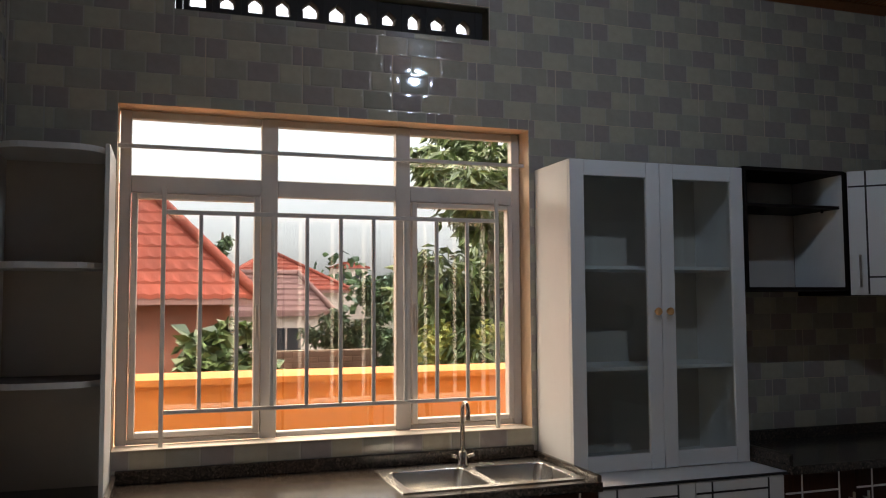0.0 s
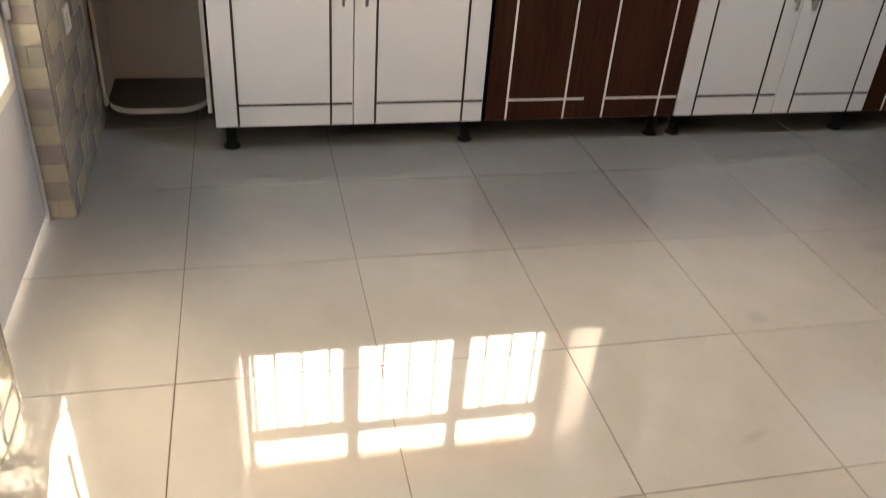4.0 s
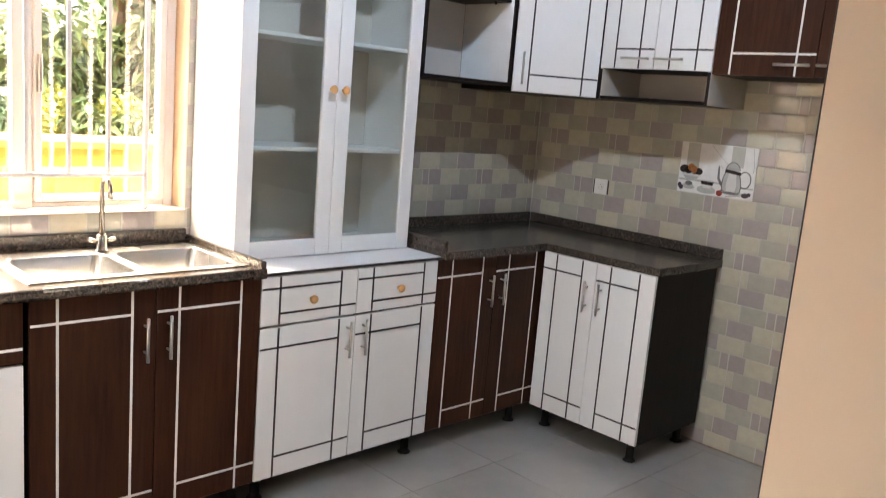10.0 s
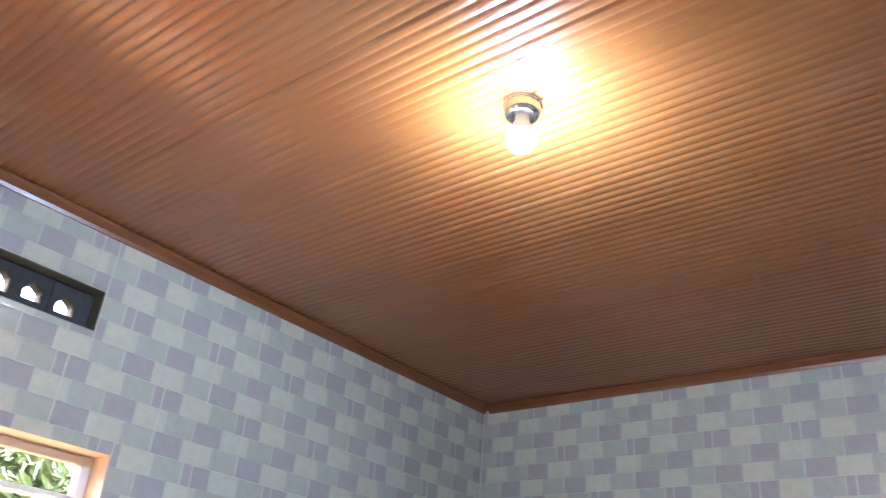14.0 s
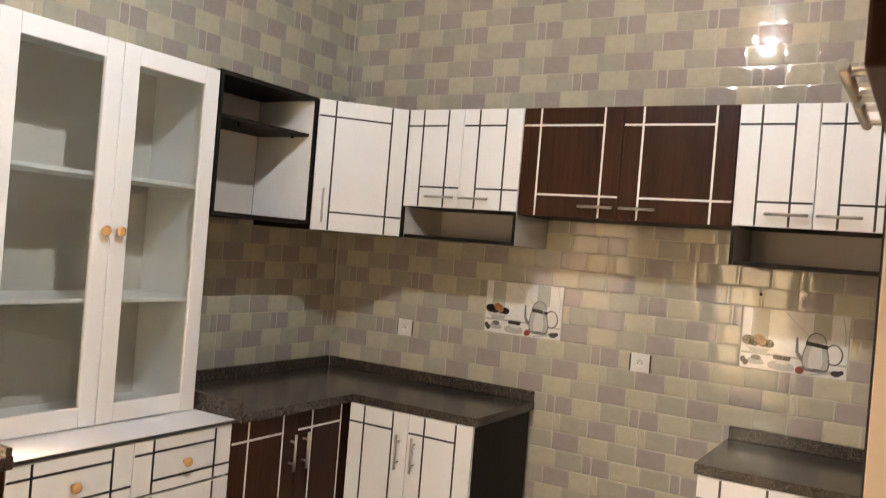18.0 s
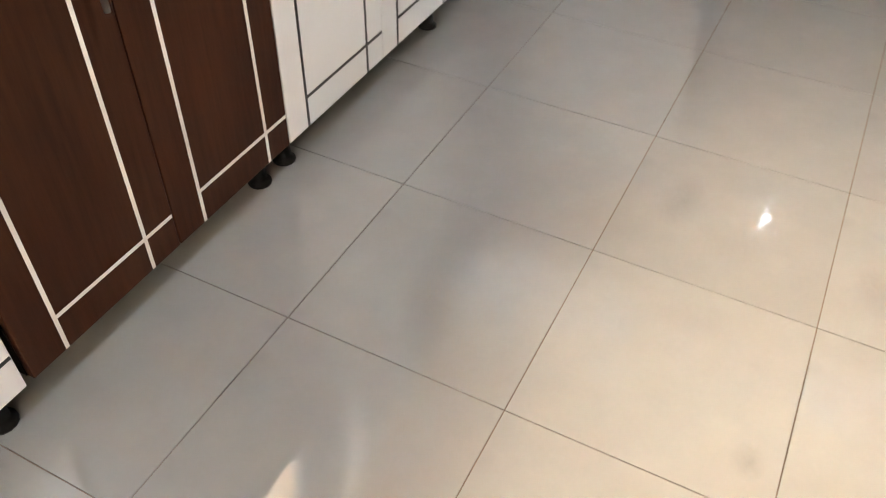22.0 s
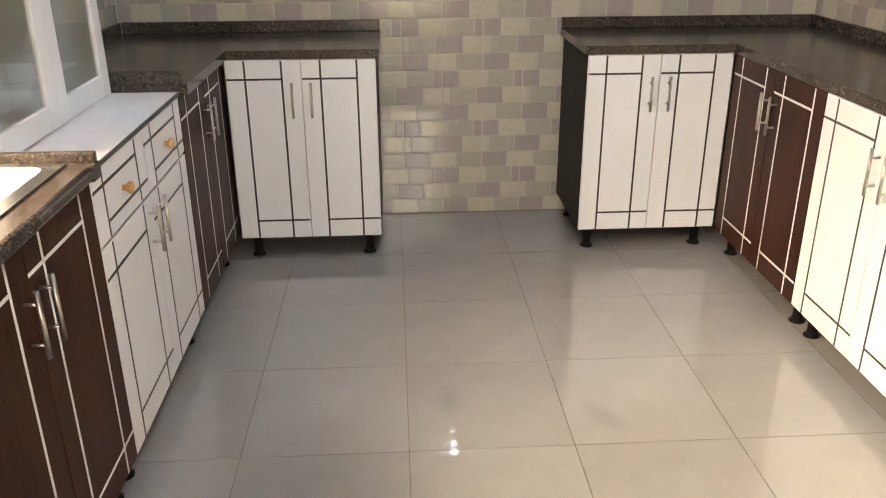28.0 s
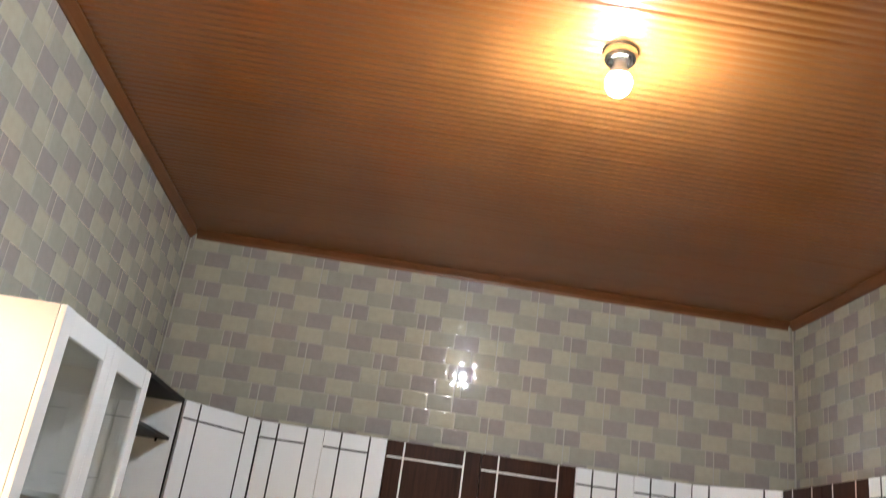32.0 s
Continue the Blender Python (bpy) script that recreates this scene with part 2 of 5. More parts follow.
M_WHITE = plain("white_laminate", (0.66, 0.66, 0.655), 0.38, spread=0.025, scale=4, bump_at=(420, 0.12, 0.0006))
M_WHITE_EDGE = plain("white_edging", (0.66, 0.66, 0.65), 0.4, spread=0.03, scale=12)
M_WALNUT = wood("dark_walnut_laminate", (0.018, 0.0058, 0.0030), (0.047, 0.0158, 0.0075), 0.42, coat=0.0, spec=0.12)
M_CARCASS = wood("black_brown_board", (0.0085, 0.0060, 0.0052), (0.017, 0.0120, 0.0100), 0.5, coat=0.0, spec=0.10)
M_CREAMBOARD = plain("cream_board", (0.76, 0.65, 0.54), 0.42, spread=0.05, scale=3, bump_at=(300, 0.1, 0.0008))
M_GREYBOARD = plain("grey_inner_board", (0.50, 0.46, 0.415), 0.5, spread=0.05, scale=5)
M_BROWNSHELF = plain("brown_shelf_board", (0.085, 0.068, 0.055), 0.45, spread=0.15, scale=8, stretch=(1, 8, 8))
M_INLAY_D = plain("black_inlay", (0.018, 0.016, 0.016), 0.35, spread=0.1)
M_INLAY_W = plain("white_inlay", (0.66, 0.64, 0.61), 0.35, spread=0.05)
M_GRANITE = granite("dark_granite")
M_STEEL = plain("brushed_steel", (0.62, 0.60, 0.57), 0.26, metal=1.0, spread=0.06, scale=3, rspread=0.07, stretch=(2, 60, 60))
M_CHROME = plain("chrome", (0.70, 0.70, 0.70), 0.14, metal=1.0, spread=0.03)
# tap's dark look against the window is put into a darker chrome tone
M_TAP = plain("backlit_chrome", (0.40, 0.37, 0.33), 0.20, metal=1.0, spread=0.10, scale=40)
M_NICKEL = plain("brushed_nickel", (0.52, 0.50, 0.46), 0.30, metal=1.0, spread=0.08, scale=30)
M_BLACK = plain("black_plastic", (0.004, 0.004, 0.004), 0.6, spread=0.1)
M_BLACK.node_tree.nodes["Principled BSDF"].inputs["Specular IOR Level"].default_value = 0.15
M_KNOB = wood("pale_turned_wood", (0.42, 0.21, 0.075), (0.66, 0.38, 0.16), 0.4, axis=(6, 6, 6))
M_FRAME = plain("window_frame_paint", (0.56, 0.52, 0.48), 0.45, spread=0.06, scale=8)
M_GRILLE = plain("grille_paint", (0.54, 0.52, 0.49), 0.45, spread=0.06, scale=14)
M_SILL = plain("sill_tile", (0.60, 0.54, 0.46), 0.3, spread=0.05, scale=6)
M_GLASS = pane_glass("clear_glass", (0.93, 0.95, 0.93), base=0.12)
M_CABGLASS = pane_glass("cabinet_glass", (0.88, 0.90, 0.88), 0.02, haze=0.02)
M_CEIL = wood("brown_ceiling_panel", (0.202, 0.068, 0.0155), (0.246, 0.087, 0.0205), 0.32, axis=(10.0, 0.6, 10.0), coat=0.8, relief=0.02, coat_rough=0.16)
M_COVE = wood("brown_cove_trim", (0.130, 0.045, 0.014), (0.170, 0.060, 0.020), 0.35)
M_BULB = glow("lit_bulb", (0.62, 0.81, 1.0), BULB_STRENGTH)
M_SOCKET = plain("white_plastic", (0.64, 0.62, 0.58), 0.35, spread=0.03)
M_DOOR = plain("grey_door_paint", (0.52, 0.52, 0.53), 0.4, spread=0.05, scale=5)
M_ORANGE = plain("orange_wall_paint", (0.52, 0.185, 0.032), 0.8, spread=0.10, scale=2.5, bump_at=(25, 0.3, 0.006))
M_JOINT = plain("corner_grout", (0.42, 0.39, 0.33), 0.8, spread=0.1, scale=20)
M_CREAMFRAME = plain("cream_frame_paint", (0.74, 0.70, 0.60), 0.4, spread=0.04, scale=10)
M_TERRACE = plain("terrace_concrete", (0.34, 0.32, 0.29), 0.85, spread=0.15, scale=4, bump_at=(40, 0.3, 0.004))
M_VENTSIDE = plain("dull_vent_plaster", (0.13, 0.12, 0.085), 0.7, spread=0.15, scale=10)
M_VENT = plain("clay_vent_block", (0.035, 0.030, 0.028), 0.85, spread=0.2, scale=12, bump_at=(50, 0.4, 0.004))
M_BRICKRED = plain("red_house_wall", (0.24, 0.085, 0.05), 0.9, spread=0.2, scale=3)
M_ROOF = plain("red_roof_tile", (0.29, 0.062, 0.034), 0.8, spread=0.22, scale=4, objvary=0.08)
M_HOUSE = plain("pale_house_wall", (0.62, 0.50, 0.42), 0.9, spread=0.1, scale=2)
M_DULLROOF = plain("dull_roof_sheet", (0.25, 0.13, 0.11), 0.8, spread=0.15, scale=3)
M_DARKWIN = plain("dark_window", (0.03, 0.03, 0.035), 0.2)
M_STONE = plain("brown_brick", (0.15, 0.085, 0.06), 0.9, spread=0.3, scale=9, bump_at=(30, 0.5, 0.01), objvary=0.3)
M_GROUND = plain("garden_ground", (0.16, 0.13, 0.08), 0.95, spread=0.3, scale=0.8)
M_BARK = plain("bark", (0.14, 0.10, 0.07), 0.9, spread=0.3, scale=12, bump_at=(20, 0.6, 0.02))


def leaf_mat(name, lo, hi):
    m, n, l, b = material(name)
    geo = n.new("ShaderNodeNewGeometry")
    col = ramp(n, l, geo.outputs["Random Per Island"], [(0.1, lo), (0.9, hi)])
    l.new(col, b.inputs["Base Color"])
    b.inputs["Roughness"].default_value = 0.5
    b.inputs["Transmission Weight"].default_value = 0.0
    return m


M_LEAF = leaf_mat("leaf_green", (0.028, 0.055, 0.014), (0.105, 0.155, 0.042))
M_LEAF_D = leaf_mat("leaf_dark", (0.03, 0.06, 0.02), (0.09, 0.14, 0.045))
M_LEAF_Y = leaf_mat("leaf_yellow", (0.12, 0.17, 0.03), (0.30, 0.30, 0.06))


# ---- mesh helpers ----
def box(bm, x0, x1, y0, y1, z0, z1, mat=0):
    v = [bm.verts.new(p) for p in ((x0, y0, z0), (x1, y0, z0), (x1, y1, z0), (x0, y1, z0), (x0, y0, z1), (x1, y0, z1), (x1, y1, z1), (x0, y1, z1))]
    for q in ((3, 2, 1, 0), (4, 5, 6, 7), (0, 1, 5, 4), (1, 2, 6, 5), (2, 3, 7, 6), (3, 0, 4, 7)):
        bm.faces.new([v[i] for i in q]).material_index = mat
    return bm


def slab(x0, x1, y0, y1, z0, z1, bevel=0.0, seg=1):
    bm = bmesh.new()
    box(bm, min(x0, x1), max(x0, x1), min(y0, y1), max(y0, y1), min(z0, z1), max(z0, z1))
    if bevel:
        bmesh.ops.bevel(bm, geom=bm.edges[:], offset=bevel, segments=seg, profile=0.6, affect='EDGES', clamp_overlap=True)
    return bm


def lathe(profile, seg=20, axis='z', at=(0, 0, 0)):
    """Turns (radius, height) pairs round an axis."""
    bm = bmesh.new()
    rings = []
    for r, h in profile:
        ring = []
        for i in range(seg):
            a = 2 * math.pi * i / seg
            c, s = r * math.cos(a), r * math.sin(a)
            p = {'z': (c, s, h), 'y': (c, h, -s), 'x': (h, c, s)}[axis]
            ring.append(bm.verts.new((p[0] + at[0], p[1] + at[1], p[2] + at[2])))
        rings.append(ring)
    for a, b in zip(rings, rings[1:]):
        for i in range(seg):
            f = bm.faces.new((a[i], a[(i + 1) % seg], b[(i + 1) % seg], b[i]))
            f.smooth = True
    bm.faces.new(list(reversed(rings[0])))
    bm.faces.new(rings[-1])
    bmesh.ops.recalc_face_normals(bm, faces=bm.faces[:])
    return bm


def tube(bm, pts, r, seg=10):
    """A round bar along points, added to bm."""
    rings = []
    n = len(pts)
    pts = [Vector(p) for p in pts]
    up = Vector((0.13, 0.27, 0.95))
    for i, p in enumerate(pts):
        d = (pts[min(i + 1, n - 1)] - pts[max(i - 1, 0)]).normalized()
        a = d.cross(up)
        if a.length < 0.05:
            a = d.cross(Vector((1, 0, 0)))
        a.normalize()
        b = d.cross(a)
        rings.append([bm.verts.new(p + r * (math.cos(2 * math.pi * k / seg) * a + math.sin(2 * math.pi * k / seg) * b)) for k in range(seg)])
    for a, b in zip(rings, rings[1:]):
        for k in range(seg):
            f = bm.faces.new((a[k], a[(k + 1) % seg], b[(k + 1) % seg], b[k]))
            f.smooth = True
    bm.faces.new(rings[0])
    bm.faces.new(rings[-1])
    bmesh.ops.recalc_face_normals(bm, faces=bm.faces[:])
    return bm


def finish(bm, name, mats):
    me = bpy.data.meshes.new(name)
    bm.to_mesh(me)
    bm.free()
    for m in (mats if isinstance(mats, (list, tuple)) else [mats]):
        me.materials.append(m)
    return me


def part(name, bm, mats, parent, label=""):
    ob = new(name, finish(bm, name, mats))
    ob.parent = parent
    if label:
        ob["label"] = label
    return ob


def thing(name, m, label, category, group="", kind=""):
    ob = new(name)
    ob.empty_display_size = 0.1
    ob.matrix_world = m
    return tagged(ob, label, category, group, kind)


def single(name, bm, mats, label, category="", m=None, group="", kind=""):
    ob = new(name, finish(bm, name, mats))
    if m is not None:
        ob.matrix_world = m
    return tagged(ob, label, category, group, kind)


# ---- floor ----
bm = bmesh.new()
box(bm, XW - 0.16, 0.2, YS - 0.16, 0.2, -0.12, -0.004)
box(bm, -4.60, -2.75, YS - 2.10, YS - 0.161, -0.12, -0.004)
floor = single("floor", bm, M_GROUT, "glossy beige porcelain tile floor with thin brown joints", "floor", kind="structure")

GX, GY, PITCH = -1.064, -1.318, 0.4975


def floor_tiles():
    meshes = {}
    for i in range(-7, 3):
        for j in range(-9, 3):
            x0, y0 = GX + i * PITCH, GY + j * PITCH
            x1, y1 = x0 + PITCH, y0 + PITCH
            x0, x1 = max(x0, XW - 0.14), min(x1, 0.0)
            y0, y1 = max(y0, YS - 2.0), min(y1, 0.0)
            if x1 > -2.75 or x0 < -4.60:
                y0 = max(y0, YS - 0.15)
            w, d = round(x1 - x0, 3), round(y1 - y0, 3)
            if w < 0.03 or d < 0.03:
                continue
            if (w, d) not in meshes:
                meshes[w, d] = finish(slab(0.0016, w - 0.0016, 0.0016, d - 0.0016, -0.003, 0.0), "floor_tile", M_FLOOR)
            ob = new("tile", meshes[w, d])
            ob.location = (x0, y0, 0)
            ob.parent = floor


# ---- walls ----
def wall_mesh(name, u0, u1, z0, z1, holes, place, thick, mats, label):
    """A wall with square openings: blocks between the cuts. place(u, d, z) gives the world place; d goes into the wall."""
    bm = bmesh.new()
    us = sorted({u0, u1, *[h for hole in holes for h in hole[:2]]})
    for a, b in zip(us, us[1:]):
        mid = (a + b) / 2
        cuts = sorted((h[2], h[3]) for h in holes if h[0] < mid < h[1])
        z = z0
        spans = []
        for c0, c1 in cuts:
            if c0 > z:
                spans.append((z, c0))
            z = c1
        if z < z1:
            spans.append((z, z1))
        for s0, s1 in spans:
            vs = []
            for d in (0.004, thick):
                for u, zz in ((a, s0), (b, s0), (b, s1), (a, s1)):
                    vs.append(bm.verts.new(place(u, d, zz)))
            for q in ((0, 1, 2, 3), (7, 6, 5, 4), (0, 4, 5, 1), (1, 5, 6, 2), (2, 6, 7, 3), (3, 7, 4, 0)):
                bm.faces.new([vs[k] for k in q])
    bmesh.ops.recalc_face_normals(bm, faces=bm.faces[:])
    return single(name, bm, mats, label, "wall", kind="structure")


WIN = (-3.978, -2.188, 1.069, 2.448)
VENT = (-3.772, -2.380, 2.853, 3.014)
WDOOR = (-1.826, -0.985, -0.2, 2.12)
SDOOR = (-4.30, -3.345, 0.0, 2.12)
north_at = lambda u, d, z: (u, d, z)
east_at = lambda u, d, z: (d, -u, z)
west_at = lambda u, d, z: (XW - d, u, z)
south_at = lambda u, d, z: (-u, YS - d, z)
wall_north = wall_mesh("wall_north", XW - 0.2, 0.2, -0.1, H + 0.1, [WIN, VENT], north_at, 0.20, M_OCHRE, "tiled kitchen wall with a barred window and a vent slot")
wall_east = wall_mesh("wall_east", 0.0, -YS, -0.1, H + 0.1, [], east_at, 0.20, M_PLASTER, "tall wall clad in small cream, lilac and sage glazed bricks")
wall_west = wall_mesh("wall_west", YS, 0.0, -0.1, H + 0.1, [WDOOR], west_at, 0.16, M_PLASTER, "tiled wall with a recessed side door")
wall_south = wall_mesh("wall_south", 0.0, -XW, -0.1, H + 0.1, [(-SDOOR[1], -SDOOR[0], -0.2, 2.12)], south_at, 0.16, M_PLASTER, "tiled kitchen wall with a doorway")

TW, TH = 0.40, 0.25


# bricks moulded on every wall tile, course by course from the bottom: (u0, u1, glaze), the cut ones run on over the joint
CREAM, LILAC, SAGE = 0, 1, 2
COURSES = (
    ((0.0, 0.1333, LILAC), (0.1333, 0.2667, CREAM), (0.2667, 0.400, SAGE)),
    ((0.0, 0.035, CREAM), (0.035, 0.168, SAGE), (0.168, 0.302, LILAC), (0.302, 0.400, CREAM)),
    ((0.0, 0.088, LILAC), (0.088, 0.222, CREAM), (0.222, 0.356, SAGE), (0.356, 0.400, LILAC)),
)
BRICKS = [(a, b, r * TH / 3, (r + 1) * TH / 3, c) for r, row in enumerate(COURSES) for a, b, c in row]


def tile_bm(clips, seed):
    """Raised pillow bricks on a thin biscuit, cut to the given rectangles (local u, v; out of the wall is +w)."""
    bm = bmesh.new()
    rnd = random.Random(seed)
    steps = ((0.0, 0.0001), (0.0014, 0.0008), (0.0040, 0.0013), (0.0085, 0.0016), (0.0150, 0.0017))
    for (cu0, cu1, cv0, cv1) in clips:
        bm.faces.new([bm.verts.new(p) for p in ((cu0, cv0, 0.0), (cu1, cv0, 0.0), (cu1, cv1, 0.0), (cu0, cv1, 0.0))]).material_index = 3
        for a, b, c, d, col in BRICKS:
            a, b, c, d = max(a, cu0), min(b, cu1), max(c, cv0), min(d, cv1)
            if b - a < 0.012 or d - c < 0.010:
                continue
            a, b, c, d = a + 0.0030, b - 0.0030, c + 0.0007, d - 0.0007
            most = 0.42 * min(b - a, d - c)
            tu, tv = rnd.uniform(-0.0002, 0.0002), rnd.uniform(-0.00015, 0.00015)
            rings = []
            for e, h in steps:
                e = min(e, most * e / 0.0150)
                ring = []
                for x, y in ((a + e, c + e), (b - e, c + e), (b - e, d - e), (a + e, d - e)):
                    lean = (tu * ((x - a) / (b - a) - 0.5) + tv * ((y - c) / (d - c) - 0.5)) if e else 0.0
                    ring.append(bm.verts.new((x, y, h + lean)))
                rings.append(ring)
            f = bm.faces.new(rings[-1])
            f.material_index, f.smooth = col, True
            for lo, hi in zip(rings, rings[1:]):
                for k in range(4):
                    q = (k + 1) % 4
                    f = bm.faces.new((lo[k], lo[q], hi[q], hi[k]))
                    f.material_index, f.smooth = col, True
    return bm


def cut(rects, hole):
    """Takes a rectangle out of rectangles."""
    out = []
    h0, h1, g0, g1 = hole
    for a, b, c, d in rects:
        if b <= h0 or a >= h1 or d <= g0 or c >= g1:
            out.append((a, b, c, d))
            continue
        if a < h0:
            out.append((a, h0, c, d))
        if b > h1:
            out.append((h1, b, c, d))
        m0, m1 = max(a, h0), min(b, h1)
        if c < g0:
            out.append((m0, m1, c, g0))
        if d > g1:
            out.append((m0, m1, g1, d))
    return [r for r in out if r[1] - r[0] > 0.004 and r[3] - r[2] > 0.004]


FULL = {}


def tile_wall(parent, length, frame_m, u_first, holes, special=()):
    """Sets glazed tiles on a wall, every other course half a tile over. frame_m: local (u right, v up, w out of the wall) to world."""
    rnd = random.Random(int(length * 1000))
    for j in range(14):
        first = u_first + (0.0 if j % 2 else TW / 2)
        i = -1
        while first + i * TW < length - 0.004:
            u0, v0 = first + i * TW, -0.005 + j * TH
            i += 1
            if (i - 1, j) in special:
                continue
            rect = [(max(u0, 0.0), min(u0 + TW, length), max(v0, 0.001), min(v0 + TH, H - 0.001))]
            if rect[0][3] - rect[0][2] < 0.01 or rect[0][1] - rect[0][0] < 0.004:
                continue
            for h in holes:
                rect = cut(rect, h)
            if not rect:
                continue
            loc = [(a - u0, b - u0, c - v0, d - v0) for a, b, c, d in rect]
            k = rnd.randrange(4)
            whole = len(loc) == 1 and loc[0][1] - loc[0][0] > TW - 0.003 and loc[0][3] - loc[0][2] > TH - 0.003
            if whole:
                if k not in FULL:
                    FULL[k] = finish(tile_bm([(0.0006, TW - 0.0006, 0.0006, TH - 0.0006)], k), "wall_tile", TILE_MATS)
                me = FULL[k]
            else:
                me = finish(tile_bm(loc, k), "wall_tile", TILE_MATS)
            ob = new("tile", me)
            ob.matrix_world = frame_m @ Matrix.Translation((u0, v0, 0.0)) @ Matrix.Rotation(radians(rnd.uniform(-0.07, 0.07)), 4, 'Y') @ Matrix.Rotation(radians(rnd.uniform(-0.06, 0.06)), 4, 'X')
            ob.parent = parent


def wall_frame(origin, right, out):
    r, o = Vector(right), Vector(out)
    return Matrix.Translation(origin) @ Matrix((r, Vector((0, 0, 1)), o)).transposed().to_4x4()


def clad_walls():
    tile_wall(wall_north, -XW, wall_frame((XW, 0, 0), (1, 0, 0), (0, -1, 0)), 0.14,
              [(WIN[0] - XW, WIN[1] - XW, WIN[2], WIN[3]), (VENT[0] - XW, VENT[1] - XW, VENT[2], VENT[3])])
    tile_wall(wall_east, -YS, wall_frame((0, 0, 0), (0, -1, 0), (-1, 0, 0)), 0.14, [], {(2, 5), (5, 5)})
    tile_wall(wall_west, -YS, wall_frame((XW, YS, 0), (0, 1, 0), (1, 0, 0)), 0.14, [(WDOOR[0] - YS, WDOOR[1] - YS, 0.0, 2.12)])
    tile_wall(wall_south, -XW, wall_frame((0, YS, 0), (-1, 0, 0), (0, 1, 0)), 0.14, [(-SDOOR[1], -SDOOR[0], 0.0, 2.12)])


# ---- ceiling ----
def build_ceiling():
    bm = bmesh.new()
    n = int(-XW / 0.036)
    step = -XW / n
    prof = []
    for i in range(n):
        x = XW + i * step
        deep = 0.0055 if i % 6 == 0 else 0.0035
        prof += [(x, H + deep), (x + step * 0.16, H + deep), (x + step * 0.28, H + 0.0009), (x + step * 0.43, H + 0.0002), (x + step * 0.58, H), (x + step * 0.73, H + 0.0002), (x + step * 0.88, H + 0.0009)]
    prof.append((0.0, H + 0.0035))
    y0, y1 = YS, 0.0
    prev = None
    for x, z in prof:
        a, b = bm.verts.new((x, y0, z)), bm.verts.new((x, y1, z))
        if prev:
            bm.faces.new((prev[0], prev[1], b, a)).smooth = True
        prev = (a, b)
    box(bm, XW - 0.2, 0.2, YS - 0.2, 0.2, H + 0.03, H + 0.13)
    return single("ceiling", bm, M_CEIL, "ribbed brown wood-look ceiling panels", "ceiling", kind="structure")


ceiling = build_ceiling()


def cove(name, a, b, inward):
    """A moulded strip along the foot of the ceiling."""
    bm = bmesh.new()
    a, b, w = Vector(a), Vector(b), Vector(inward)
    prof = [(0.0, 0.0), (0.0, -0.045), (0.006, -0.045), (0.010, -0.030), (0.024, -0.016), (0.034, -0.008), (0.034, 0.0)]
    ra = [bm.verts.new(a + w * p + Vector((0, 0, q))) for p, q in prof]
    rb = [bm.verts.new(b + w * p + Vector((0, 0, q))) for p, q in prof]
    for i in range(len(prof) - 1):
        bm.faces.new((ra[i], ra[i + 1], rb[i + 1], rb[i]))
    bm.faces.new(ra)
    bm.faces.new(list(reversed(rb)))
    bmesh.ops.recalc_face_normals(bm, faces=bm.faces[:])
    return single(name, bm, M_COVE, "thin brown wooden cove strip under the ceiling", "trim", kind="structure")


Z = H - 0.001
cove("trim_north", (XW, -0.002, Z), (-0.002, -0.002, Z), (0, -1, 0))
cove("trim_east", (-0.002, -0.036, Z), (-0.002, YS + 0.036, Z), (-1, 0, 0))
cove("trim_south", (XW, YS + 0.002, Z), (-0.002, YS + 0.002, Z), (0, 1, 0))
cove("trim_west", (XW + 0.002, -0.036, Z), (XW + 0.002, YS + 0.036, Z), (1, 0, 0))


